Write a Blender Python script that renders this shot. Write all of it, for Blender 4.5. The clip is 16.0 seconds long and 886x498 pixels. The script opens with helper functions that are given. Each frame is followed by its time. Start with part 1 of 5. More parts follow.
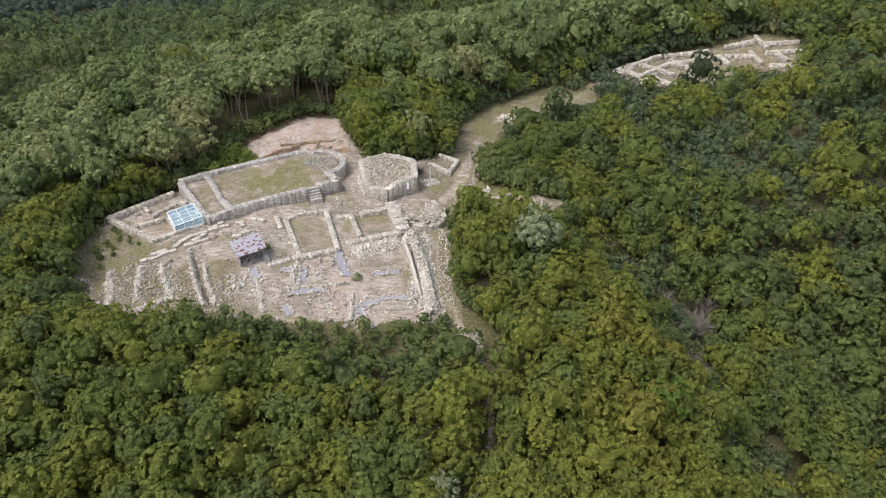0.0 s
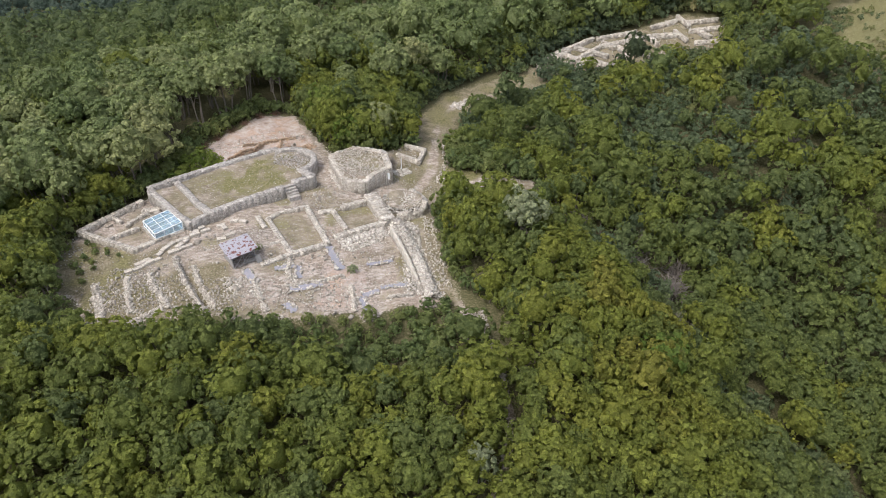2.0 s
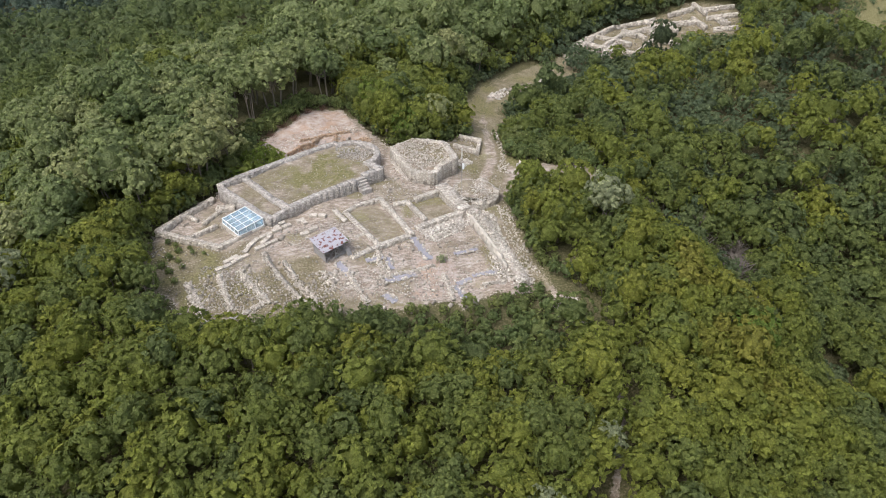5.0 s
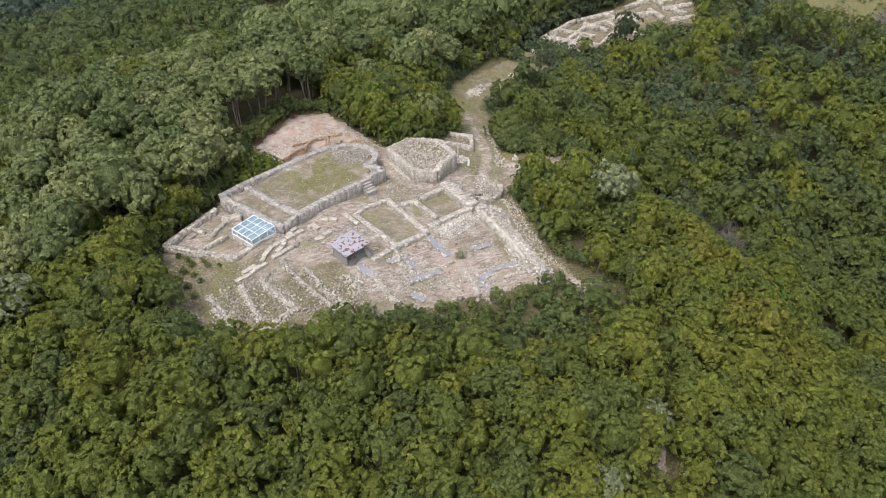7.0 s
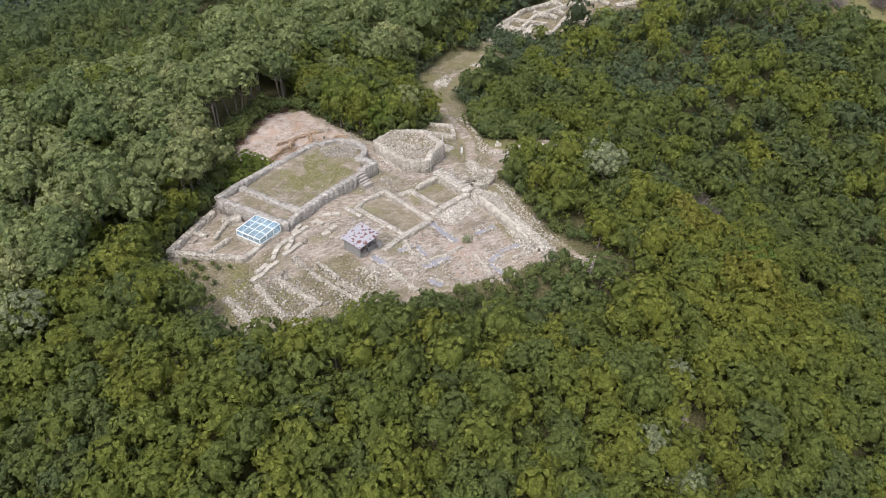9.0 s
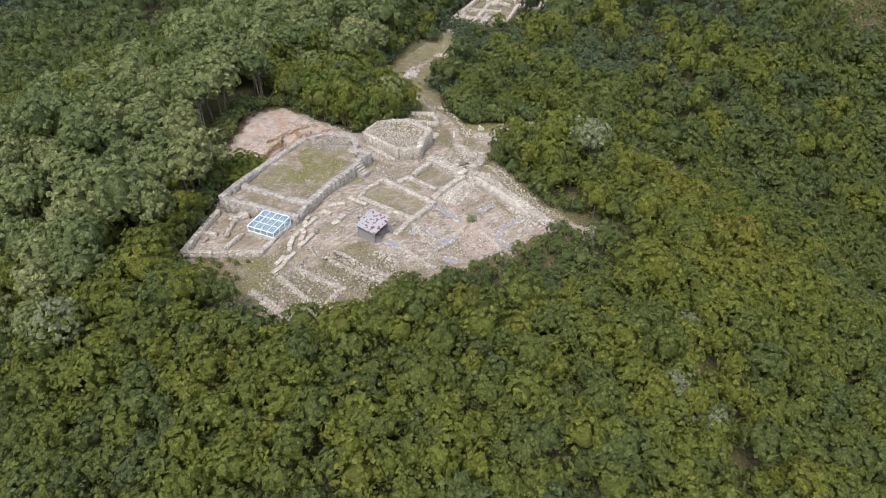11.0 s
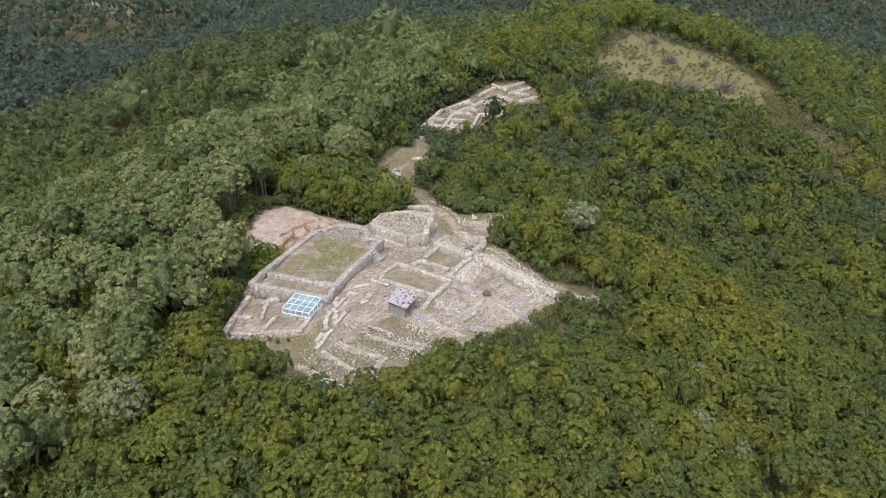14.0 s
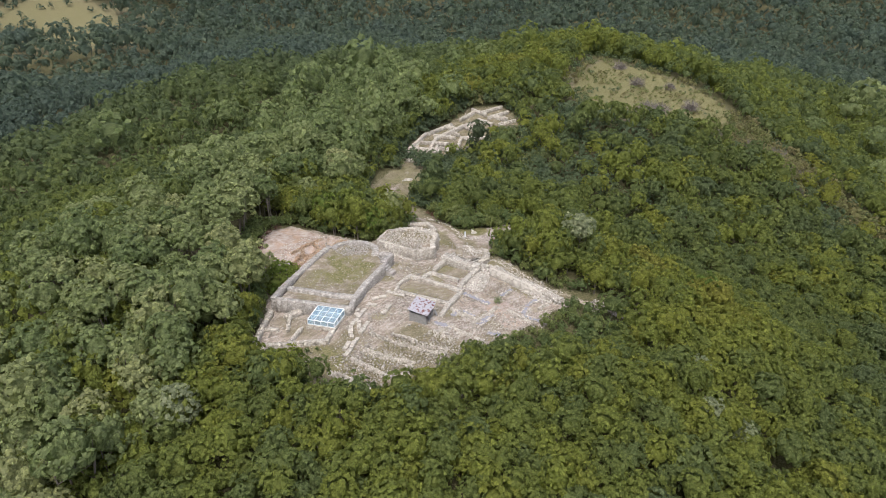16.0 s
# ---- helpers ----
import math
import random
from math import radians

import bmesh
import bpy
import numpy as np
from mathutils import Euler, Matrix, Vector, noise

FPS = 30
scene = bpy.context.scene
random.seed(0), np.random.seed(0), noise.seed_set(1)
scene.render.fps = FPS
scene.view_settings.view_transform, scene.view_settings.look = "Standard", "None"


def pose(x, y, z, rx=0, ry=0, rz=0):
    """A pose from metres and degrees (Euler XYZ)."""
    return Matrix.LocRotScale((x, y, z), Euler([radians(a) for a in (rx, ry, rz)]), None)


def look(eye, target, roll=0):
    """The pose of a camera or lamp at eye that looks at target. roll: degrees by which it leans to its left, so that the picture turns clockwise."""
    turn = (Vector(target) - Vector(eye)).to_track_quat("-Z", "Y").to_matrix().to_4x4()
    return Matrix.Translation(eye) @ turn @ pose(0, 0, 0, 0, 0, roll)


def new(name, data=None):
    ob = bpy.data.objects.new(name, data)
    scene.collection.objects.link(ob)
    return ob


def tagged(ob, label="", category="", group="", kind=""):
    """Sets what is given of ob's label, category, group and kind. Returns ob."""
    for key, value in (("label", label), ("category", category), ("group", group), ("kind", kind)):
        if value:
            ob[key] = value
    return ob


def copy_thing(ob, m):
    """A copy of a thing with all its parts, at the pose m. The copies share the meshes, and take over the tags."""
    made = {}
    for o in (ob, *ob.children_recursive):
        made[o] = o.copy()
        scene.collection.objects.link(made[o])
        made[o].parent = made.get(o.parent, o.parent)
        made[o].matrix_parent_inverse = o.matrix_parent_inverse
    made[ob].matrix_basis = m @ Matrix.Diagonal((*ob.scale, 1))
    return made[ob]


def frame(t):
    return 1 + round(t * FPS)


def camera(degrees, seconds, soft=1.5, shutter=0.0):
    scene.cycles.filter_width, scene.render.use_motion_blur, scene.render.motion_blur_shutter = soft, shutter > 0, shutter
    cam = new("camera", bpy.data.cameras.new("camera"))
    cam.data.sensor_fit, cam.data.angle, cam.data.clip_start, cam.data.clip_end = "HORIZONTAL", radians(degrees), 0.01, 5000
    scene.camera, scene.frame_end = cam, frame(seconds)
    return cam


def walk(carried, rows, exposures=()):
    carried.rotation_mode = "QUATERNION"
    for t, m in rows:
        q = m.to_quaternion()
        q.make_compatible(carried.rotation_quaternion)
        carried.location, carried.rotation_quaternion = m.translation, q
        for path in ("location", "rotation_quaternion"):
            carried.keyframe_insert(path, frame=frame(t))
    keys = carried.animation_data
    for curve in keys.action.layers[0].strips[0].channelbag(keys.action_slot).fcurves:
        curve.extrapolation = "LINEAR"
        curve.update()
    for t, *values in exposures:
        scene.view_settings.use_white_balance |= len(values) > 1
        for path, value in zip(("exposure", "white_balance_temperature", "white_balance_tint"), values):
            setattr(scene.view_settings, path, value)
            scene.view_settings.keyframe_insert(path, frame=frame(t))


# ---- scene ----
cam = camera(64.4, 16.0, soft=0.3)
METRES, EYE, TILT, LEAN, TURN = 100.0, 60.0, -34.0, 0.0, 0.0
ROWS = [
    (0.0, 0.0, 0.0, 0.0, 0.0, 0.0, -0.0),
    (0.5, -0.0284, -0.0065, -0.0038, -1.84, -0.13, 1.21),
    (1.0, -0.0579, -0.0118, -0.0065, -3.64, -0.32, 2.43),
    (1.5, -0.0877, -0.0153, -0.0079, -5.47, -0.54, 3.63),
    (2.0, -0.1184, -0.0176, -0.0085, -7.14, -0.77, 4.71),
    (2.5, -0.1495, -0.0184, -0.0081, -7.95, -0.99, 5.21),
    (3.0, -0.18, -0.0176, -0.0072, -8.43, -1.13, 5.51),
    (3.5, -0.2103, -0.016, -0.0053, -8.95, -1.29, 5.85),
    (4.0, -0.2413, -0.0132, -0.0031, -9.59, -1.43, 6.26),
    (4.5, -0.2723, -0.0096, -0.0003, -9.91, -1.53, 6.45),
    (5.0, -0.3033, -0.0054, 0.0027, -10.25, -1.63, 6.65),
    (7.5, -0.4564, 0.0192, 0.0212, -17.45, -2.84, 11.21),
    (8.0, -0.487, 0.0239, 0.0246, -18.99, -3.23, 12.14),
    (8.5, -0.5179, 0.0278, 0.0276, -20.55, -3.69, 13.03),
    (9.0, -0.549, 0.0306, 0.0301, -22.09, -4.16, 13.93),
    (11.5, -0.7055, 0.0359, 0.0417, -29.92, -5.98, 17.96),
    (12.0, -0.74, 0.035, 0.0345, -31.04, -0.72, 18.77),
    (12.5, -0.7714, 0.0358, 0.0353, -31.94, -1.13, 19.17),
    (13.0, -0.8023, 0.0368, 0.0377, -32.85, -1.45, 19.58),
    (13.5, -0.8335, 0.0377, 0.0388, -33.71, -0.18, 20.01),
    (14.0, -0.8653, 0.0388, 0.0386, -34.58, 0.98, 20.46),
    (14.5, -0.8962, 0.0403, 0.0396, -35.48, 0.59, 20.9),
    (15.0, -0.9267, 0.0425, 0.0413, -36.45, 0.14, 21.33),
    (15.5, -0.957, 0.0449, 0.0449, -37.4, 1.03, 21.72),
    (16.0, -0.9885, 0.0479, 0.045, -38.32, 1.93, 22.16),
]
walk(cam, [(t, pose(0, 0, EYE, TILT, LEAN, TURN) @ pose(METRES * x, METRES * y, METRES * z, 90 + pitch, roll, yaw)) for t, x, y, z, yaw, pitch, roll in ROWS],
     exposures=[(0.0, 0.22, 6420.0, 11.0), (16.0, 0.2, 6420.0, 11.0)])

# ---- world and sun: bright overcast, the veiled sun stands in the west-south-west ----
SUN_ELEV, SUN_AZ = radians(60), radians(235)          # azimuth clockwise from +y
world = bpy.data.worlds.new("overcast_sky")
scene.world = world
world.use_nodes = True
wt = world.node_tree
wt.nodes.clear()
sky = wt.nodes.new("ShaderNodeTexSky")
sky.sky_type = "NISHITA"
sky.sun_disc = False
sky.sun_elevation, sky.sun_rotation = SUN_ELEV, SUN_AZ
sky.air_density, sky.dust_density, sky.ozone_density = 1.0, 4.0, 1.0
veil = wt.nodes.new("ShaderNodeHueSaturation")
veil.inputs["Saturation"].default_value = 0.6
bg = wt.nodes.new("ShaderNodeBackground")
bg.inputs["Strength"].default_value = 0.205
out = wt.nodes.new("ShaderNodeOutputWorld")
wt.links.new(sky.outputs["Color"], veil.inputs["Color"])
wt.links.new(veil.outputs["Color"], bg.inputs["Color"])
wt.links.new(bg.outputs["Background"], out.inputs["Surface"])
sun_data = bpy.data.lights.new("sun", "SUN")
sun_data.energy, sun_data.angle, sun_data.color = 1.35, radians(16), (1.0, 0.96, 0.90)
sun = new("sun", sun_data)
sd_ = Vector((math.sin(SUN_AZ) * math.cos(SUN_ELEV), math.cos(SUN_AZ) * math.cos(SUN_ELEV), math.sin(SUN_ELEV)))
sun.matrix_world = look(tuple(sd_ * 300), (0, 0, 0))

# ---- numbers: noise, outlines ----
rng = np.random.default_rng(7)


def vnoise(x, y, scale, seed=0):
    """Smooth value noise in 0..1 on arrays."""
    x, y = np.asarray(x, float) / scale + 1000.3, np.asarray(y, float) / scale + 1000.7
    xi, yi = np.floor(x).astype(np.int64), np.floor(y).astype(np.int64)
    fx, fy = x - xi, y - yi
    fx, fy = fx * fx * (3 - 2 * fx), fy * fy * (3 - 2 * fy)

    def lattice(a, b):
        v = np.sin(a * 127.1 + b * 311.7 + seed * 74.7) * 43758.5453
        return v - np.floor(v)
    low = lattice(xi, yi) * (1 - fx) + lattice(xi + 1, yi) * fx
    high = lattice(xi, yi + 1) * (1 - fx) + lattice(xi + 1, yi + 1) * fx
    return low * (1 - fy) + high * fy


def smooth(a, b, v):
    k = np.clip((v - a) / (b - a), 0, 1)
    return k * k * (3 - 2 * k)


def outline_distance(poly, x, y):
    """Distance to a closed outline, negative inside, on arrays."""
    x, y = np.atleast_1d(np.asarray(x, float)), np.atleast_1d(np.asarray(y, float))
    best, inside = np.full(x.shape, 1e9), np.zeros(x.shape, bool)
    for (ax, ay), (bx, by) in zip(poly, poly[1:] + poly[:1]):
        ex, ey = bx - ax, by - ay
        k = np.clip(((x - ax) * ex + (y - ay) * ey) / (ex * ex + ey * ey), 0, 1)
        best = np.minimum(best, np.hypot(x - ax - k * ex, y - ay - k * ey))
        if ay != by:
            inside ^= ((ay > y) != (by > y)) & (x < ex * (y - ay) / ey + ax)
    return np.where(inside, -best, best)


def line_distance(line, x, y):
    x, y = np.atleast_1d(np.asarray(x, float)), np.atleast_1d(np.asarray(y, float))
    best = np.full(x.shape, 1e9)
    for (ax, ay), (bx, by) in zip(line, line[1:]):
        ex, ey = bx - ax, by - ay
        k = np.clip(((x - ax) * ex + (y - ay) * ey) / (ex * ex + ey * ey), 0, 1)
        best = np.minimum(best, np.hypot(x - ax - k * ex, y - ay - k * ey))
    return best


# outlines in plan: the cleared dig, the meadow track, the second dig on the ridge, the bare hilltop
SITE = [(-46, 107), (-55.2, 97.6), (-55.2, 91), (-53, 84), (-49.2, 76.6), (-45.5, 74.0), (-41, 74), (-33.5, 74.4), (-28, 73.6), (-20, 73.4), (-12, 73.5),
        (-6, 74), (-1, 75.5), (1.4, 79), (0.9, 88), (1.2, 97), (6, 101.5), (12, 102), (19.5, 101.6), (20.5, 104.6), (14, 107), (6, 109), (6, 118), (-1, 121), (-8, 117),
        (-15, 119), (-17, 124), (-22, 137), (-28, 137), (-38, 126), (-40, 118), (-45, 110)]
MEADOW = [(2, 121), (9, 120), (13, 138), (22, 146), (35, 153), (43, 160), (36, 167), (24, 163), (12, 153), (4, 139)]
TRACK = [(0, 104), (3, 111), (4.5, 118), (6, 126), (8, 135), (11, 143), (16, 149), (26, 155), (36, 163)]
DIG2 = [(36, 167), (42, 172), (54, 179), (70, 179), (80, 182), (88, 175), (87, 168), (81, 159), (74, 164), (64, 161), (50, 160), (42, 163)]
BARE = [(160, 180), (132, 170), (114, 158), (104, 144), (109, 133), (122, 131), (134, 124), (146, 118), (156, 128), (157, 140), (153, 153), (160, 168)]
SCARS = [(82, 668, 86), (176, 665, 34), (-176, 268, 10), (-216, 385, 18), (-172, 310, 7)]
HEATH = [(160, 180), (132, 172), (112, 160), (100, 146), (105, 131), (118, 124), (127, 110), (130, 92), (139, 82), (150, 97), (153, 112), (158, 128), (158, 150)]
FOOTPATH = [(1.5, 76), (4, 71), (5, 67), (6, 62), (5.6, 56), (3, 50), (-1, 43), (-5, 36), (-10, 28)]
GULLY = [(26, 91), (32, 82), (35, 74), (38, 66), (44, 57), (50, 48), (54, 36)]
PIT = [(-39, 125), (-28, 137), (-22, 137), (-17.5, 123), (-24, 119), (-33, 115.5)]
TRENCH = [(-34, 117.4), (-29, 119.8), (-26.5, 122.5), (-22.5, 122), (-19.5, 124.5)]
DITCH = [(-36.8, 86.2), (-34.6, 80.9), (-32.1, 76.2)]
WALKWAY = [(-18.6, 122), (-16.4, 114.5), (-15.2, 108), (-13, 103.2), (-8.6, 102.2), (-3, 104)]
# the relief: broad hills, then the knolls, spurs and dips on them (x, y, width, height)
HILLS = [(0, 100, 90, 38.9), (120, 340, 90, 16.5), (240, 220, 90, 15.9), (60, 340, 90, 15.5), (240, 160, 90, 16.5), (140, 180, 55, 24),
         (20, 300, 55, 6.3), (60, 60, 32, -12.1), (-80, 80, 32, 13.5), (-60, 160, 32, 13.2), (-40, 240, 32, 0.7), (-20, 340, 32, -4.4)]
KNOLLS = [(72, 160, 20, -4.1), (24, 124, 20, -1.9), (168, 196, 20, 2.5), (-60, 40, 20, 5), (24, 64, 20, 5.9), (12, 16, 20, -5), (96, 112, 20, 1),
         (48, 184, 20, 3.2), (0, 184, 20, 2.7), (36, 148, 20, -1.4), (144, 124, 20, 2.7), (-12, 40, 20, 3.2), (-84, 136, 20, 7.8),
         (48, 88, 20, -5.9), (60, 124, 20, 0.6), (-48, 112, 20, -1.8), (24, 100, 20, 3.5), (-96, 100, 20, -5.4), (-24, 148, 20, 0.5),
         (168, 136, 20, 4.3), (84, 196, 20, 4.1), (96, 136, 20, 5.5), (72, 100, 20, 4.9), (-84, 160, 20, -6.1), (132, 88, 20, 4.8),
         (0, 64, 20, -1.1), (96, 88, 20, -3.3), (-24, 76, 20, 0.8)]
DIPS = [(-15, 66, 7, -2.2), (-6, 66, 7, -2.0)]


def ground_z(x, y, rough=True):
    """Height of the ground, on arrays."""
    x, y = np.atleast_1d(np.asarray(x, float)), np.atleast_1d(np.asarray(y, float))
    z = np.full(x.shape, -42.0)
    for a, b, s, h in HILLS + KNOLLS + DIPS:
        z += h * np.exp(-((x - a) ** 2 + (y - b) ** 2) / (2 * s * s))
    r = np.hypot(x, y - 80)
    z += np.maximum(0, r - 430) ** 1.25 * 0.045
    z += (vnoise(x, y, 90, 3) - 0.5) * 26 * smooth(240, 420, r) + (vnoise(x, y, 35, 4) - 0.5) * 3 * smooth(110, 200, r)
    k = np.clip((100 - y) / 15, 0.6, 1)
    site = 0.9 - 0.085 * np.clip(x + 30, 0, 32) * k - 0.06 * np.clip(-30 - x, 0, 30) - 0.09 * np.maximum(0, 86 - y)
    d = outline_distance(SITE, x, y)
    w = smooth(4.5, -1, d)
    z = z * (1 - w) + site * w
    if rough:
        n = (vnoise(x, y, 3.1, 1) - 0.5) * 0.45 + (vnoise(x, y, 1.3, 2) - 0.5) * 0.22
        z += n * smooth(300, 160, r)
    z -= 1.7 * np.exp(-(line_distance(GULLY, x, y) / 5.5) ** 2) + 1.6 * np.exp(-(line_distance(FOOTPATH[3:], x, y) / 2.6) ** 2)
    z -= 0.9 * smooth(0.95, 0.3, line_distance(DITCH, x, y))
    pit = outline_distance(PIT, x, y)
    z -= 0.8 * smooth(1.3, 0.4, line_distance(TRENCH, x, y)) * smooth(300, 160, r)
    z += smooth(1, -3, pit) * ((vnoise(x, y, 4.2, 8) - 0.5) * 0.9 - 0.1)
    return z


def gz(x, y):
    return float(ground_z(x, y)[0])


# ---- mesh makers ----
def link_mesh(name, verts, quads, material, parent=None, label="", mats=None, tint=None, slots=None, flat=True):
    """One mesh object from arrays of points and of three- or four-cornered faces."""
    verts, quads = np.asarray(verts, np.float32), np.asarray(quads, np.int32)
    me = bpy.data.meshes.new(name)
    me.vertices.add(len(verts))
    me.vertices.foreach_set("co", verts.ravel())
    me.loops.add(quads.size)
    me.loops.foreach_set("vertex_index", quads.ravel())
    me.polygons.add(len(quads))
    me.polygons.foreach_set("loop_start", np.arange(0, quads.size, quads.shape[1], dtype=np.int32))
    for m in (slots or [material]):
        me.materials.append(m)
    if mats is not None:
        me.polygons.foreach_set("material_index", np.asarray(mats, np.int32))
    if not flat:
        me.polygons.foreach_set("use_smooth", np.ones(len(quads), bool))
    if tint is not None:
        me.attributes.new("tint", "FLOAT", "POINT").data.foreach_set("value", np.asarray(tint, np.float32))
    me.update()
    me.validate()
    ob = new(name, me)
    if parent:
        ob.parent = parent
    if label:
        ob["label"] = label
    return ob


def part(name, bm, material, parent, label=""):
    me = bpy.data.meshes.new(name)
    bm.to_mesh(me)
    bm.free()
    me.materials.append(material)
    ob = new(name, me)
    ob.parent = parent
    if label:
        ob["label"] = label
    return ob


def bar(bm, a, b, w, h, up=(0, 0, 1)):
    """A beam from a to b, w wide and h high."""
    a, b = Vector(a), Vector(b)
    d = (b - a).normalized()
    s = d.cross(Vector(up)).normalized() * (w / 2)
    u = s.cross(d).normalized() * (h / 2)
    vs = [bm.verts.new(p + i * s + j * u) for p in (a, b) for i, j in ((-1, -1), (1, -1), (1, 1), (-1, 1))]
    for f in ((0, 1, 2, 3), (7, 6, 5, 4), (0, 4, 5, 1), (1, 5, 6, 2), (2, 6, 7, 3), (3, 7, 4, 0)):
        bm.faces.new([vs[i] for i in f])
    return bm


def beam(name, a, b, w, h, material, parent, label="", up=(0, 0, 1)):
    return part(name, bar(bmesh.new(), a, b, w, h, up), material, parent, label)


def empty(name, x, y, z, label, category, group="", kind=""):
    ob = new(name)
    ob.location = (x, y, z)
    return tagged(ob, label, category, group, kind)


BOX = np.array([[-1, -1, -1], [1, -1, -1], [1, 1, -1], [-1, 1, -1], [-1, -1, 1], [1, -1, 1], [1, 1, 1], [-1, 1, 1]], float) * 0.5
BOXF = np.array([[3, 2, 1, 0], [4, 5, 6, 7], [0, 1, 5, 4], [1, 2, 6, 5], [2, 3, 7, 6], [3, 0, 4, 7]])


def stones(centres, sizes, yaw, wear=0.16, tip=0.0):
    """Uneven hewn or field stones: arrays of points and faces."""
    n = len(centres)
    v = np.repeat(BOX[None], n, 0) * (1 + rng.uniform(-wear, wear, (n, 8, 3)))
    v[:, 4:, :2] *= rng.uniform(1 - wear, 1.0, (n, 1, 1))
    v = v * np.asarray(sizes)[:, None, :]
    if tip:
        a = rng.normal(0, tip, (n, 2))
        v[:, :, 2] += v[:, :, 0] * a[:, :1] + v[:, :, 1] * a[:, 1:]
    c, s = np.cos(yaw)[:, None], np.sin(yaw)[:, None]
    x, y = v[:, :, 0] * c - v[:, :, 1] * s, v[:, :, 0] * s + v[:, :, 1] * c
    v = np.stack([x, y, v[:, :, 2]], 2) + np.asarray(centres)[:, None, :]
    return v.reshape(-1, 3), (BOXF[None] + 8 * np.arange(n)[:, None, None]).reshape(-1, 4)


def joined(pieces):
    vs, fs, k = [], [], 0
    for v, f in pieces:
        vs.append(v)
        fs.append(f + k)
        k += len(v)
    return np.concatenate(vs), np.concatenate(fs)


def wall_stones(line, width, tops, foot=0.35, course=0.19, ragged=0.04, length=0.34):
    """A rubble wall along a line, its stones laid in courses; tops: height of its crown at each corner of the line."""
    c, s, yaw = [], [], []
    core = []
    for (a, ta), (b, tb) in zip(zip(line, tops), list(zip(line, tops))[1:]):
        a, b = np.array(a, float), np.array(b, float)
        run = np.hypot(*(b - a))
        d = (b - a) / run
        nrm = np.array([-d[1], d[0]])
        ang = math.atan2(d[1], d[0])
        steps = max(2, int(run / 1.0))
        for i in range(steps):                       # the fill, in short lengths
            k0, k1 = i / steps, (i + 1) / steps
            m = a + (b - a) * (k0 + k1) / 2
            top = ta + (tb - ta) * (k0 + k1) / 2 - 0.015
            low = gz(*m) - foot
            if top - low > 0.1:
                core.append((np.array([[m[0], m[1], (top + low) / 2]]), np.array([[run / steps + 0.02, width * 0.98, top - low]]), np.array([ang])))
        pos = -0.1
        while pos < run:
            w = rng.uniform(0.6, 1.3) * length
            k = min(max((pos + w / 2) / run, 0), 1)
            m = a + (b - a) * k
            crown = ta + (tb - ta) * k + rng.normal(0, ragged) * 0.7
            low = gz(*m) - 0.15
            rows = max(1, int((crown - low) / course))
            across = max(2, int(round(width / 0.33)))
            for r in range(rows):
                z = crown - course * (r + 0.5)
                for q in range(across):
                    if r > 0 and 0 < q < across - 1:
                        continue
                    if r == 0 and rng.random() < 0.07:
                        continue
                    off = (q - (across - 1) / 2) * (width / across)
                    p = m + nrm * (off + rng.normal(0, 0.015)) + d * rng.normal(0, 0.05)
                    c.append((p[0], p[1], z + rng.normal(0, 0.012) + (rng.uniform(-0.04, 0.015) if r == 0 else 0)))
                    s.append((w * rng.uniform(0.8, 1.02), width / across * rng.uniform(0.85, 1.08), course * rng.uniform(0.85, 1.1)))
                    yaw.append(ang + rng.normal(0, 0.035))
            pos += w
    pieces = [stones(np.array(c), np.array(s), np.array(yaw), 0.05)]
    if core:
        pieces += [stones(np.concatenate([k[0] for k in core]), np.concatenate([k[1] for k in core]), np.concatenate([k[2] for k in core]), 0.0)]
    return joined(pieces)


def heap(outline, count, size, lift=0.0, spread=0.5, tip=0.35):
    """Loose stones lying over an outline in plan, a little piled up in its middle."""
    xs, ys = [p[0] for p in outline], [p[1] for p in outline]
    pts = []
    while len(pts) < count:
        x, y = rng.uniform(min(xs), max(xs), 400), rng.uniform(min(ys), max(ys), 400)
        d = outline_distance(outline, x, y)
        keep = d < spread * rng.random(400) - 0.05
        pts += list(zip(x[keep], y[keep], d[keep]))
    pts = np.array(pts[:count])
    z = ground_z(pts[:, 0], pts[:, 1]) + lift * np.clip(-pts[:, 2] / 1.5, 0, 1) * rng.uniform(0.3, 1, count)
    k = size * np.exp(rng.normal(0, 0.35, count))
    sz = np.stack([k * rng.uniform(0.8, 1.4, count), k * rng.uniform(0.7, 1.1, count), k * rng.uniform(0.5, 0.9, count)], 1)
    return stones(np.stack([pts[:, 0], pts[:, 1], z + sz[:, 2] * 0.2], 1), sz, rng.uniform(0, 6.3, count), 0.22, tip)


def rubble_line(line, width, up, per, size):
    """Loose stones tumbled along a line."""
    c = []
    for a, b in zip(line, line[1:]):
        a, b = np.array(a, float), np.array(b, float)
        run = np.hypot(*(b - a))
        d = (b - a) / run
        n = int(run * per)
        off = np.clip(rng.normal(0, 0.36, n), -0.9, 0.9) * width
        p = a + d * (rng.uniform(0, run, n))[:, None] + np.array([-d[1], d[0]]) * off[:, None]
        z = ground_z(p[:, 0], p[:, 1]) + up * np.clip(1 - (off / width * 1.6) ** 2, 0, 1) * rng.uniform(0.25, 1, n)
        c.append(np.stack([p[:, 0], p[:, 1], z], 1))
    c = np.concatenate(c)
    k = size * np.exp(rng.normal(0, 0.35, len(c)))
    return stones(c, np.stack([k * 1.3, k, k * 0.75], 1), rng.uniform(0, 6.3, len(c)), 0.2, 0.3)


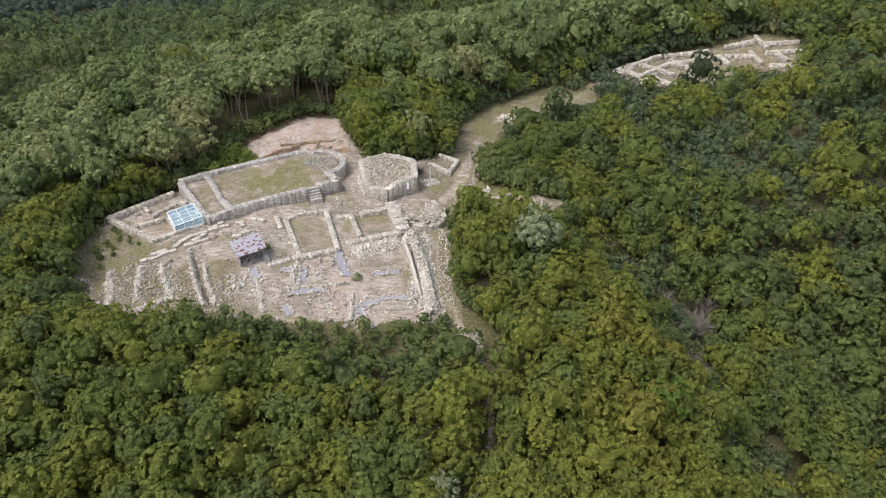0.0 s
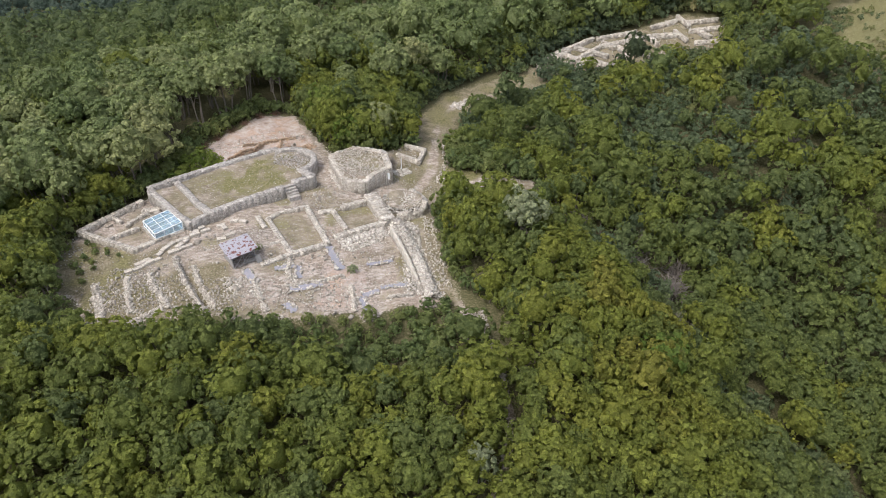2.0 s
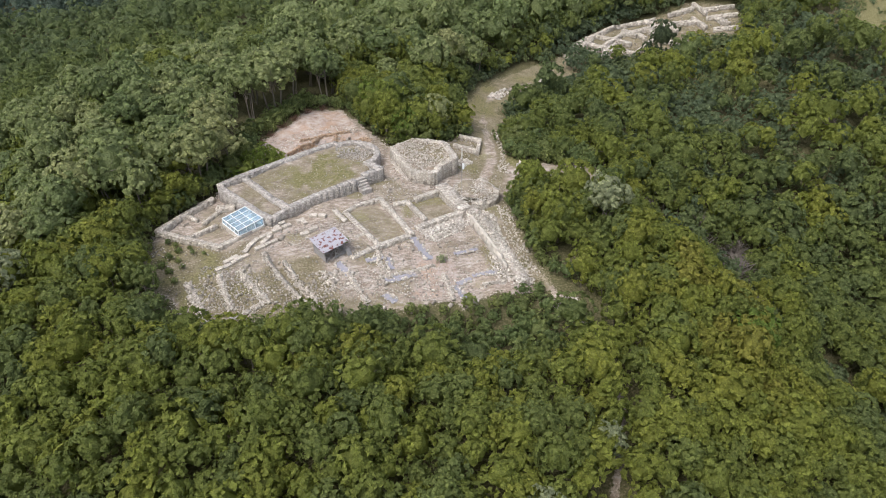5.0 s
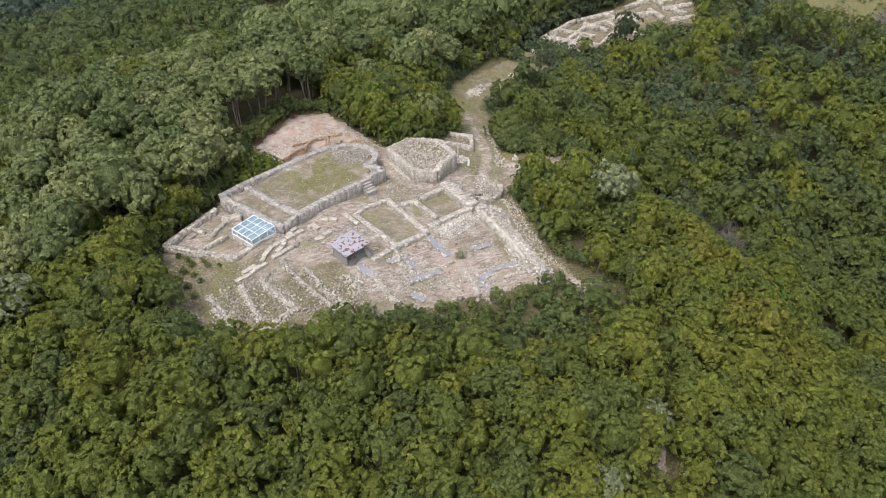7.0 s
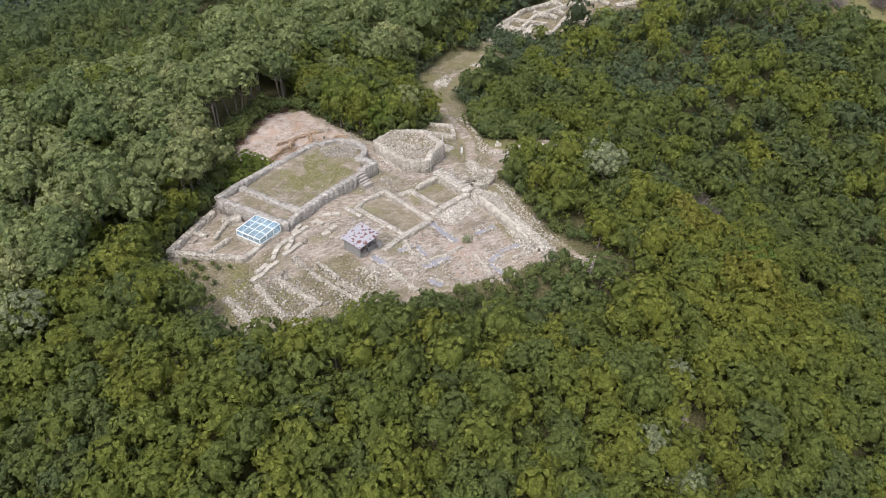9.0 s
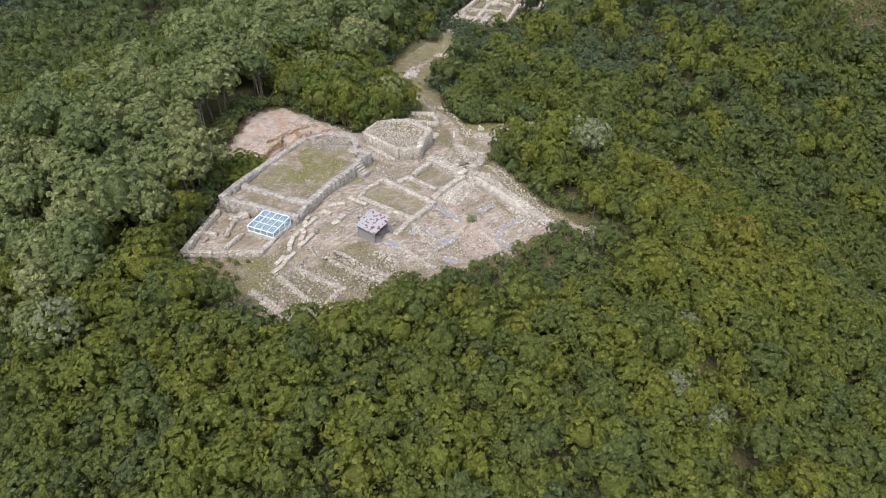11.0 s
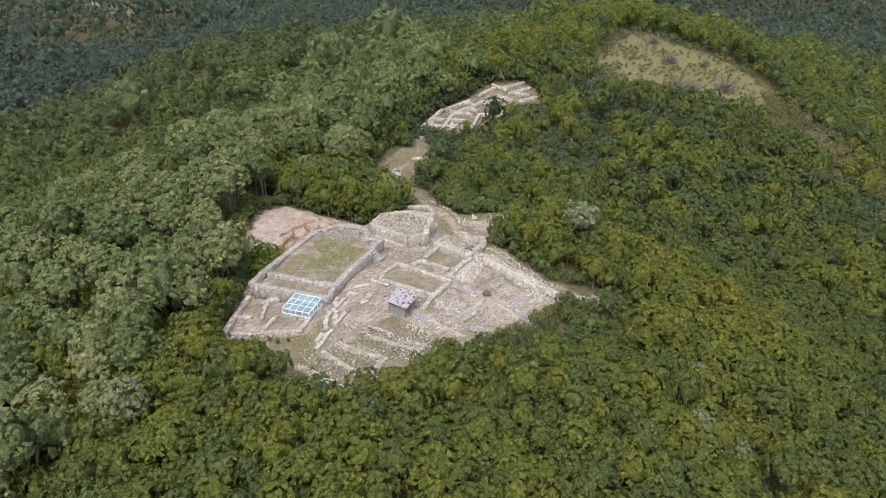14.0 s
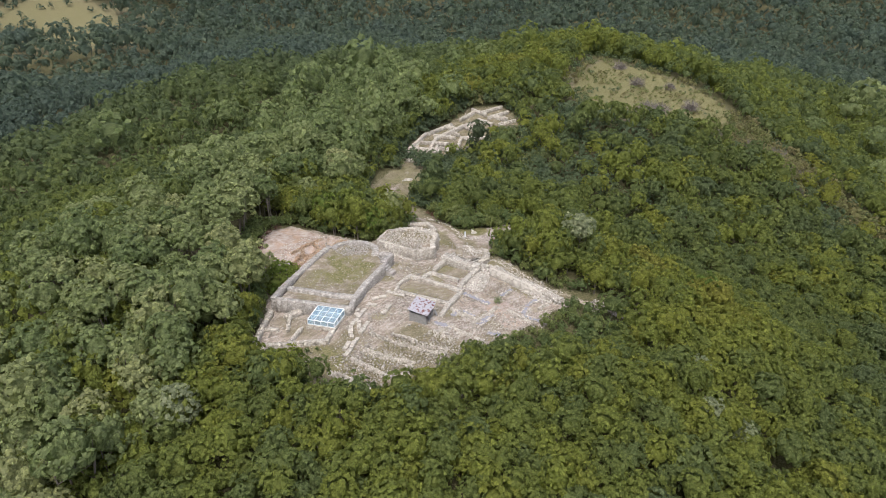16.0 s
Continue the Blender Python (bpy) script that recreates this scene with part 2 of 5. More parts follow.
# ---- materials ----
def nodes(name):
    m = bpy.data.materials.new(name)
    m.use_nodes = True
    t = m.node_tree
    return m, t, t.nodes["Principled BSDF"]


def add(t, kind, **values):
    n = t.nodes.new(kind)
    for k, v in values.items():
        n.inputs[k].default_value = v
    return n


def ramp(t, source, stops):
    n = t.nodes.new("ShaderNodeValToRGB")
    e = n.color_ramp.elements
    while len(e) < len(stops):
        e.new(0.5)
    for el, (p, c) in zip(e, stops):
        el.position, el.color = p, (*c, 1)
    t.links.new(source, n.inputs["Fac"])
    return n.outputs["Color"]


def mix(t, fac, a, b, blend="MIX"):
    n = t.nodes.new("ShaderNodeMix")
    n.data_type, n.blend_type = "RGBA", blend
    for sock, v in ((n.inputs[0], fac), (n.inputs[6], a), (n.inputs[7], b)):
        if isinstance(v, (int, float)):
            sock.default_value = v
        elif isinstance(v, tuple):
            sock.default_value = (*v, 1)
        else:
            t.links.new(v, sock)
    return n.outputs[2]


def place(t):
    return t.nodes.new("ShaderNodeNewGeometry").outputs["Position"]


def noise_tex(t, scale, detail=5.0, rough=0.6, at=None):
    n = add(t, "ShaderNodeTexNoise", Scale=scale, Detail=detail, Roughness=rough)
    t.links.new(at if at else place(t), n.inputs["Vector"])
    return n.outputs["Fac"]


def bump(t, b, height, strength, distance):
    n = add(t, "ShaderNodeBump", Strength=strength, Distance=distance)
    t.links.new(height, n.inputs["Height"])
    t.links.new(n.outputs["Normal"], b.inputs["Normal"])


def scaled(t, colour, factor):
    """A colour times a grey value."""
    return mix(t, 1.0, colour, factor, "MULTIPLY")


def stone_material(name, tones, mottling=0.35, grime=(0.16, 0.15, 0.13)):
    m, t, b = nodes(name)
    geo = t.nodes.new("ShaderNodeNewGeometry")
    base = ramp(t, geo.outputs["Random Per Island"], [(p, tuple(0.92 * c for c in tone)) for p, tone in tones])
    n = noise_tex(t, 3.0, 8, 0.65)
    n2 = noise_tex(t, 0.35, 4, 0.6)
    col = mix(t, ramp(t, n, [(0.45, (0, 0, 0)), (0.75, (mottling,) * 3)]), base, grime)
    col = mix(t, ramp(t, n2, [(0.45, (0, 0, 0)), (0.75, (0.4,) * 3)]), col, tuple(0.75 * c for c in tones[0][1]))
    cells = add(t, "ShaderNodeTexVoronoi", Scale=3.4, Randomness=0.9)
    joint = add(t, "ShaderNodeTexVoronoi", Scale=3.4, Randomness=0.9)
    joint.feature = "DISTANCE_TO_EDGE"
    for n_ in (cells, joint):
        t.links.new(place(t), n_.inputs["Vector"])
    tone = t.nodes.new("ShaderNodeSeparateColor")
    t.links.new(cells.outputs["Color"], tone.inputs["Color"])
    col = scaled(t, col, ramp(t, tone.outputs["Red"], [(0.0, (0.78, 0.77, 0.76)), (1.0, (1.15, 1.15, 1.14))]))
    col = mix(t, ramp(t, joint.outputs["Distance"], [(0.0, (0.55,) * 3), (0.09, (0, 0, 0))]), col, grime)
    t.links.new(col, b.inputs["Base Color"])
    b.inputs["Roughness"].default_value = 0.93
    b.inputs["Specular IOR Level"].default_value = 0.225
    bump(t, b, noise_tex(t, 9, 6, 0.7), 0.5, 0.06)
    return m


limestone = stone_material("weathered_limestone", [(0.0, (0.48, 0.435, 0.375)), (0.5, (0.61, 0.56, 0.49)), (1.0, (0.72, 0.67, 0.60))])
field_stone = stone_material("field_stone", [(0.0, (0.30, 0.265, 0.225)), (0.5, (0.44, 0.40, 0.35)), (1.0, (0.62, 0.58, 0.52))])
grey_stone = stone_material("grey_limestone", [(0.0, (0.42, 0.39, 0.36)), (0.5, (0.52, 0.485, 0.45)), (1.0, (0.62, 0.585, 0.545))], 0.35)
pale_stone = stone_material("fresh_white_rubble", [(0.0, (0.46, 0.415, 0.36)), (0.5, (0.63, 0.585, 0.525)), (1.0, (0.77, 0.73, 0.66))], 0.2)
ochre_stone = stone_material("ochre_stone", [(0.0, (0.42, 0.27, 0.17)), (0.5, (0.50, 0.36, 0.25)), (1.0, (0.58, 0.47, 0.36))], 0.25)


def ground_material():
    m, t, b = nodes("hill_ground")
    at = t.nodes.new("ShaderNodeAttribute")
    at.attribute_name = "cover"
    split = t.nodes.new("ShaderNodeSeparateColor")
    t.links.new(at.outputs["Color"], split.inputs["Color"])
    wide, mid, fine = noise_tex(t, 0.09, 4), noise_tex(t, 0.55, 6, 0.65), noise_tex(t, 3.5, 8, 0.7)
    litter = ramp(t, fine, [(0.34, (0.05, 0.055, 0.022)), (0.5, (0.105, 0.10, 0.05)), (0.66, (0.20, 0.17, 0.11))])
    earth = ramp(t, mid, [(0.3, (0.155, 0.125, 0.098)), (0.5, (0.285, 0.24, 0.203)), (0.66, (0.435, 0.38, 0.34))])
    earth = mix(t, ramp(t, wide, [(0.42, (0, 0, 0)), (0.65, (0.6,) * 3)]), earth, (0.36, 0.285, 0.226))
    earth = mix(t, ramp(t, fine, [(0.54, (0, 0, 0)), (0.64, (0.85,) * 3)]), earth, (0.54, 0.495, 0.445))
    earth = mix(t, ramp(t, fine, [(0.36, (0.85,) * 3), (0.47, (0, 0, 0))]), earth, (0.165, 0.145, 0.105))
    streak = add(t, "ShaderNodeTexNoise", Scale=1.0, Detail=6.0, Roughness=0.7)
    turn = t.nodes.new("ShaderNodeMapping")
    turn.inputs["Rotation"].default_value = (0, 0, radians(-32))
    turn.inputs["Scale"].default_value = (0.9, 2.0, 1.0)
    t.links.new(place(t), turn.inputs["Vector"])
    t.links.new(turn.outputs["Vector"], streak.inputs["Vector"])
    earth = mix(t, ramp(t, streak.outputs["Fac"], [(0.51, (0, 0, 0)), (0.62, (0.6,) * 3)]), earth, (0.56, 0.51, 0.465))
    earth = mix(t, ramp(t, streak.outputs["Fac"], [(0.35, (0.6,) * 3), (0.46, (0, 0, 0))]), earth, (0.16, 0.135, 0.10))
    grass = ramp(t, mid, [(0.3, (0.125, 0.110, 0.062)), (0.5, (0.20, 0.172, 0.112)), (0.7, (0.29, 0.25, 0.185))])
    grass = mix(t, ramp(t, fine, [(0.36, (0.8,) * 3), (0.5, (0, 0, 0))]), grass, (0.085, 0.078, 0.04))
    grass = mix(t, ramp(t, fine, [(0.53, (0, 0, 0)), (0.66, (0.75,) * 3)]), grass, (0.40, 0.355, 0.28))
    moss = ramp(t, fine, [(0.34, (0.085, 0.085, 0.035)), (0.5, (0.165, 0.155, 0.068)), (0.66, (0.30, 0.265, 0.165))])
    clay = ramp(t, noise_tex(t, 0.8, 7, 0.7), [(0.3, (0.2, 0.14, 0.11)), (0.42, (0.35, 0.275, 0.23)), (0.55, (0.43, 0.365, 0.325)), (0.7, (0.5, 0.45, 0.41))])
    clay = mix(t, ramp(t, noise_tex(t, 0.3, 5, 0.65), [(0.5, (0, 0, 0)), (0.64, (0.6,) * 3)]), clay, ramp(t, fine, [(0.35, (0.33, 0.2, 0.13)), (0.65, (0.50, 0.37, 0.27))]))
    rag = ramp(t, fine, [(0.35, (0, 0, 0)), (0.65, (1, 1, 1))])

    def soft(channel):
        n = t.nodes.new("ShaderNodeMath")
        n.operation = "MULTIPLY_ADD"
        t.links.new(rag, n.inputs[0])
        n.inputs[1].default_value = 0.5
        t.links.new(at.outputs["Alpha"] if channel == "Alpha" else split.outputs[channel], n.inputs[2])
        return ramp(t, n.outputs[0], [(0.55, (0, 0, 0)), (0.85, (1, 1, 1))])
    col = mix(t, soft("Red"), litter, earth)
    col = mix(t, soft("Green"), col, grass)
    col = mix(t, soft("Alpha"), col, moss)
    col = mix(t, soft("Blue"), col, clay)
    t.links.new(col, b.inputs["Base Color"])
    b.inputs["Roughness"].default_value = 0.97
    b.inputs["Specular IOR Level"].default_value = 0.1
    bump(t, b, fine, 0.6, 0.12)
    return m


def leaf_material(name, tones, per_object, gloss=0.25, spread=0.24, grain=4.6, punch=0.6):
    m, t, b = nodes(name)
    if per_object:
        src = t.nodes.new("ShaderNodeObjectInfo").outputs["Random"]
    else:
        a = t.nodes.new("ShaderNodeAttribute")
        a.attribute_name = "tint"
        src = a.outputs["Fac"]
    col = ramp(t, src, tones)
    isl = t.nodes.new("ShaderNodeNewGeometry").outputs["Random Per Island"]
    col = scaled(t, col, ramp(t, isl, [(0.0, (1 - spread,) * 3), (0.6, (1, 1, 1)), (1.0, (1 + spread * 1.3, 1 + spread * 1.2, 1 + spread))]))
    leaves = add(t, "ShaderNodeTexVoronoi", Scale=grain, Randomness=1.0)
    t.links.new(place(t), leaves.inputs["Vector"])
    tone = t.nodes.new("ShaderNodeSeparateColor")
    t.links.new(leaves.outputs["Color"], tone.inputs["Color"])
    col = scaled(t, col, ramp(t, tone.outputs["Red"], [(0.0, (1 - 0.38 * punch, 1 - 0.34 * punch, 1 - 0.4 * punch)), (0.5, (1, 1, 1)), (1.0, (1 + 0.38 * punch, 1 + 0.34 * punch, 1 + 0.3 * punch))]))
    bump(t, b, leaves.outputs["Distance"], 1.0, 0.6 / grain)
    t.links.new(col, b.inputs["Base Color"])
    b.inputs["Roughness"].default_value = 0.6
    b.inputs["Specular IOR Level"].default_value = gloss
    tr = t.nodes.new("ShaderNodeBsdfTranslucent")
    t.links.new(col, tr.inputs["Color"])
    ms = t.nodes.new("ShaderNodeMixShader")
    ms.inputs[0].default_value = 0.58
    t.links.new(b.outputs[0], ms.inputs[1])
    t.links.new(tr.outputs[0], ms.inputs[2])
    t.links.new(ms.outputs[0], t.nodes["Material Output"].inputs["Surface"])
    return m


OAK = [(0.0, (0.128, 0.168, 0.092)), (0.2, (0.163, 0.206, 0.08)), (0.42, (0.203, 0.242, 0.066)), (0.62, (0.235, 0.27, 0.06)), (0.82, (0.272, 0.29, 0.062)), (1.0, (0.28, 0.28, 0.064))]
TALL = [(0.0, (0.2, 0.258, 0.105)), (0.4, (0.265, 0.318, 0.135)), (0.75, (0.322, 0.368, 0.165)), (1.0, (0.366, 0.386, 0.18))]
SCRUB = [(0.0, (0.128, 0.172, 0.108)), (0.35, (0.165, 0.213, 0.112)), (0.6, (0.205, 0.245, 0.108)), (0.8, (0.25, 0.265, 0.11)), (1.0, (0.28, 0.25, 0.13))]
leaf_oak, leaf_oak_w = leaf_material("oak_leaves", [(0.0, OAK[1][1]), (0.4, OAK[2][1]), (0.8, OAK[3][1]), (1.0, OAK[4][1])], True), leaf_material("oak_leaves_wood", OAK, False)
# leaf tones for the farthest woods, with the blue of distance haze painted in
HAZE_BLUE = [(0.0, (0.108, 0.15, 0.125)), (0.3, (0.142, 0.185, 0.12)), (0.6, (0.198, 0.24, 0.084)), (1.0, (0.294, 0.3, 0.086))]
leaf_haze_w = leaf_material("haze_blue_leaves_wood", HAZE_BLUE, False, grain=2.2)
leaf_tall, leaf_tall_w = leaf_material("silvery_leaves", TALL, True, 0.4, grain=2.9, punch=0.6), leaf_material("silvery_leaves_wood", TALL, False, 0.4, grain=2.9, punch=0.6)
leaf_scrub, leaf_scrub_w = leaf_material("scrub_leaves", [(0.0, (0.165, 0.22, 0.09)), (0.6, (0.21, 0.26, 0.096)), (1.0, (0.25, 0.285, 0.105))], True), leaf_material("scrub_leaves_wood", SCRUB, False)
leaf_pale = leaf_material("pale_leaves", [(0.0, (0.31, 0.35, 0.2)), (1.0, (0.35, 0.385, 0.225))], True, 0.4, grain=2.9, punch=0.6)
leaf_dark = leaf_material("dark_leaves", [(0.0, (0.085, 0.112, 0.062)), (1.0, (0.11, 0.14, 0.075))], True)
leaf_golden = leaf_material("golden_green_leaves", [(0.0, (0.21, 0.255, 0.058)), (0.5, (0.25, 0.285, 0.064)), (1.0, (0.29, 0.315, 0.075))], True)
leaf_fresh = leaf_material("fresh_green_leaves", [(0.0, (0.16, 0.23, 0.05)), (0.5, (0.195, 0.26, 0.056)), (1.0, (0.25, 0.295, 0.07))], True)


def plain(name, tone, rough, dirt, scale=1.5, amount=0.5, metal=0.0):
    m, t, b = nodes(name)
    n = noise_tex(t, scale, 7, 0.65)
    col = mix(t, ramp(t, n, [(0.42, (0, 0, 0)), (0.7, (amount,) * 3)]), tone, dirt)
    t.links.new(col, b.inputs["Base Color"])
    b.inputs["Roughness"].default_value = rough
    b.inputs["Metallic"].default_value = metal
    bump(t, b, noise_tex(t, scale * 8, 5, 0.7), 0.3, 0.02)
    return m


bark = plain("grey_bark", (0.21, 0.18, 0.15), 0.9, (0.055, 0.05, 0.04), 4)
twig = plain("dry_grey_twigs", (0.22, 0.195, 0.175), 0.9, (0.14, 0.115, 0.105), 3)
white_paint = plain("white_painted_steel", (0.74, 0.76, 0.77), 0.45, (0.55, 0.55, 0.52), 2, 0.35)
old_timber = plain("weathered_grey_timber", (0.30, 0.29, 0.28), 0.85, (0.14, 0.13, 0.12), 3)
blue_sheet = plain("faded_blue_geotextile", (0.26, 0.26, 0.30), 0.85, (0.40, 0.37, 0.36), 1.8, 0.6)
mortar = plain("lime_plaster", (0.55, 0.51, 0.45), 0.9, (0.45, 0.40, 0.34), 1.2)
dark_iron = plain("dark_iron", (0.06, 0.055, 0.05), 0.6, (0.12, 0.07, 0.04), 5)
dry_brush = plain("reddish_dry_brush", (0.16, 0.085, 0.06), 0.95, (0.10, 0.07, 0.045), 2)


def rusty_sheet():
    m, t, b = nodes("galvanised_sheet_with_rust")
    n = noise_tex(t, 2.3, 2, 0.5)
    fine = noise_tex(t, 9, 6, 0.7)
    col = mix(t, ramp(t, fine, [(0.4, (0, 0, 0)), (0.7, (0.5,) * 3)]), (0.37, 0.37, 0.41), (0.27, 0.25, 0.27))
    col = mix(t, ramp(t, n, [(0.55, (0, 0, 0)), (0.6, (1, 1, 1))]), col, mix(t, fine, (0.11, 0.032, 0.028), (0.18, 0.065, 0.05)))
    t.links.new(col, b.inputs["Base Color"])
    b.inputs["Roughness"].default_value = 0.5
    b.inputs["Metallic"].default_value = 0.25
    return m


rust_sheet = rusty_sheet()
pane_glass, gt, gb = nodes("tinted_pane")
gb.inputs["Base Color"].default_value = (0.57, 0.73, 0.84, 1)
gb.inputs["Roughness"].default_value = 0.06
gb.inputs["Transmission Weight"].default_value = 0.85
gb.inputs["IOR"].default_value = 1.45

# ---- the ground: one sheet out to the far slopes ----
def axis(low, a, b, c, high, step):
    mid = list(np.arange(a, b, step))
    up, k = [b], step
    while up[-1] < high:
        k = min(k * 1.09, 2.2 if up[-1] < c else 28)
        up.append(up[-1] + k)
    down, k = [], step
    p = a
    while p > low:
        k = min(k * 1.09, 28)
        p -= k
        down.append(p)
    return np.array(down[::-1] + mid + up)


gx_, gy_ = axis(-1500, -62, 22, 165, 1500, 0.7), axis(-900, 26, 142, 185, 1600, 0.7)
X, Y = np.meshgrid(gx_, gy_)
Z = ground_z(X.ravel(), Y.ravel())
nx, ny = len(gx_), len(gy_)
i = (np.arange(ny - 1)[:, None] * nx + np.arange(nx - 1)[None]).ravel()
ground_mat = ground_material()
ground = link_mesh("ground", np.stack([X.ravel(), Y.ravel(), Z], 1), np.stack([i, i + 1, i + 1 + nx, i + nx], 1), ground_mat, flat=False)
tagged(ground, "wooded limestone hillside with bare trodden earth, dry grass and leaf litter", "ground", kind="structure")
px, py = X.ravel(), Y.ravel()
wob = (vnoise(px, py, 2.5, 5) - 0.5) * 2.4
ds, dt, d2, db = outline_distance(SITE, px, py) + wob, line_distance(TRACK, px, py) + wob * 0.6, outline_distance(DIG2, px, py) + wob, outline_distance(BARE, px, py) + wob * 2
fp = line_distance(FOOTPATH, px, py)
bare = np.maximum.reduce([smooth(1.0, -0.8, ds), (0.42 + 0.3 * vnoise(px, py, 3.4, 17)) * smooth(2.2, 0.3, dt), (0.3 + 0.4 * vnoise(px, py, 5, 19)) * smooth(1, -1, d2), smooth(0.6, 0.25, fp), 0.4 * smooth(0.5, 0.68, vnoise(px, py, 8, 6)) * smooth(2, -8, db), smooth(1.9, 0.6, line_distance([(160, 178), (147, 160), (143, 148), (144, 138), (146, 128)], px, py) + wob * 0.5), smooth(0.9, 0.3, line_distance([(144, 158), (126, 145), (111, 134)], px, py))])
for a, b, r in SCARS:
    bare = np.maximum(bare, 0.3 * smooth(r, r * 0.5, np.hypot(px - a, (py - b) * 0.7) + (vnoise(px, py, r * 0.6, 9) - 0.5) * r))
patch = vnoise(px, py, 5.5, 11)
NAVE = [(-40, 107), (-33.5, 99), (-22, 104.5), (-21, 110), (-27, 115.5)]
ROOMS = [[(-24.6, 95.5), (-22.9, 96.9), (-19.8, 98), (-16.8, 88.9), (-21, 87.4)], [(-14, 97), (-9.5, 99), (-7.4, 94), (-12.4, 92.4)], [(-25, 88.6), (-23, 88.8), (-22.4, 87), (-25, 85.4)]]
VERGE = [(-56, 96), (-52, 95), (-44, 90), (-38, 92), (-44, 84), (-57, 84)]
LOWER = [(-58, 91), (-44, 84), (-30, 86), (-26, 71), (-52, 71)]
# strip along the rampart's east foot: brown path, its shadow painted as grass tone
grass = np.maximum.reduce([smooth(4.5, 2.5, dt) * 0.75, (0.55 + 0.35 * vnoise(px, py, 6, 18)) * smooth(1, -1.5, outline_distance(MEADOW, px, py) + wob), (0.7 + 0.35 * patch) * smooth(1, -2, outline_distance(LOWER, px, py)) * (ds < 0), (0.06 + 0.3 * smooth(0.4, 0.75, patch) + 0.24 * vnoise(px, py, 1.7, 12)) * (ds < 0), 0.62 * smooth(2.6, 0.8, line_distance([(0.6, 96), (0.2, 88), (0.4, 80), (1, 76)], px, py)), 0.9 * smooth(6, -3, outline_distance(HEATH, px, py) + wob * 2), *[0.5 * smooth(0.6, -0.4, outline_distance(r, px, py)) for r in ROOMS],
                           smooth(1.5, -1, outline_distance(VERGE, px, py)) * 0.8, (0.45 + 0.4 * smooth(0.3, 0.7, vnoise(px, py, 4, 13))) * (d2 < 1)])
TRACKSIDE = [(-1, 103), (5, 104), (7, 118), (10, 135), (13, 145), (8, 146), (4, 137), (1, 122), (-4, 121), (-4, 112)]
grass = np.maximum(grass, (0.45 + 0.35 * vnoise(px, py, 2.2, 20)) * smooth(1, -1, outline_distance(TRACKSIDE, px, py) + wob * 0.5))
grass *= (1 - 0.7 * smooth(0.9, 0.3, dt)) * (1 - 0.9 * smooth(1.7, 0.7, line_distance(WALKWAY, px, py)))
clay = np.maximum(smooth(0.5, -1.5, outline_distance(PIT, px, py)), 0.0)
EAST = [(-22, 84), (-8, 88), (-3, 78), (-10, 74), (-22, 74)]
clay = np.maximum(clay, 0.55 * smooth(1, -2, outline_distance(EAST, px, py)) * smooth(0.35, 0.6, vnoise(px, py, 6, 15)))
for a, b, r in SCARS:
    grass = np.maximum(grass, 0.78 * smooth(r, r * 0.5, np.hypot(px - a, (py - b) * 0.7)))
grass *= 1 - clay
moss = np.maximum.reduce([0.75 * smooth(1.5, -1, outline_distance(VERGE, px, py)) * vnoise(px, py, 3, 71), 0.62 * smooth(1, -1.5, outline_distance(MEADOW, px, py) + wob) * vnoise(px, py, 5, 72),
                          0.8 * smooth(4.5, 2, np.hypot(px - 9, py - 109.5)), 0.5 * (ds < 0) * smooth(0.55, 0.85, vnoise(px, py, 3.6, 73)), (0.62 + 0.4 * vnoise(px, py, 5, 74)) * smooth(4, -3, outline_distance(HEATH, px, py)), 0.28 * smooth(0.6, -0.4, outline_distance(ROOMS[0], px, py))])
for a, b, r in SCARS:
    moss = np.maximum(moss, 0.55 * smooth(r, r * 0.5, np.hypot(px - a, (py - b) * 0.7)))
moss *= 1 - clay
col = ground.data.attributes.new("cover", "FLOAT_COLOR", "POINT")
col.data.foreach_set("color", np.stack([bare, grass, clay, moss], 1).astype(np.float32).ravel())

# ---- the ruins: church on its platform ----
def masonry(name, parent, line, width, tops, material, label="", **kw):
    v, f = wall_stones(line, width, tops, **kw)
    o = (parent.location if parent else Vector((0, 0, 0)))
    return link_mesh(name, v - np.array(o), f, material, parent, label)


church = empty("church_ruin", -30, 106, 1.0, "excavated church foundation of grey limestone with rounded apse and grassy floor", "ruin")
masonry("north_wall", church, [(-45, 106.2), (-41.1, 109), (-33.4, 113.4), (-27.2, 116.9), (-24.6, 118.0)], 0.95, [2.6] * 5, grey_stone, course=0.21)
masonry("west_wall", church, [(-44.7, 105.6), (-41.8, 101.4), (-38.4, 96.4), (-36.6, 94.8)], 1.0, [2.55, 2.5, 2.4, 2.2], grey_stone)
masonry("cross_wall", church, [(-40.8, 107.9), (-38.6, 104.4), (-36.5, 100.4), (-34.2, 97.4)], 0.95, [2.5, 2.5, 2.5, 2.5], grey_stone)
masonry("south_wall", church, [(-34.2, 96.9), (-29.7, 99.6), (-22.8, 103.1)], 1.05, [2.5, 2.6, 2.75], grey_stone)
masonry("south_pier", church, [(-21.4, 104.9), (-17.9, 106.5), (-20.3, 109.4)], 1.05, [2.6, 2.6, 2.6], grey_stone)
apse_c, apse_r = (-22.4, 113.0), 4.6
arc = [(apse_c[0] + apse_r * math.cos(radians(a)), apse_c[1] + apse_r * math.sin(radians(a))) for a in range(-62, 122, 14)]
masonry("apse_wall", church, arc, 1.0, [2.6] * len(arc), grey_stone, length=0.42)
masonry("narthex_end", church, [(-36.6, 94.9), (-34.3, 96.8)], 0.8, [2.2, 2.4], grey_stone)


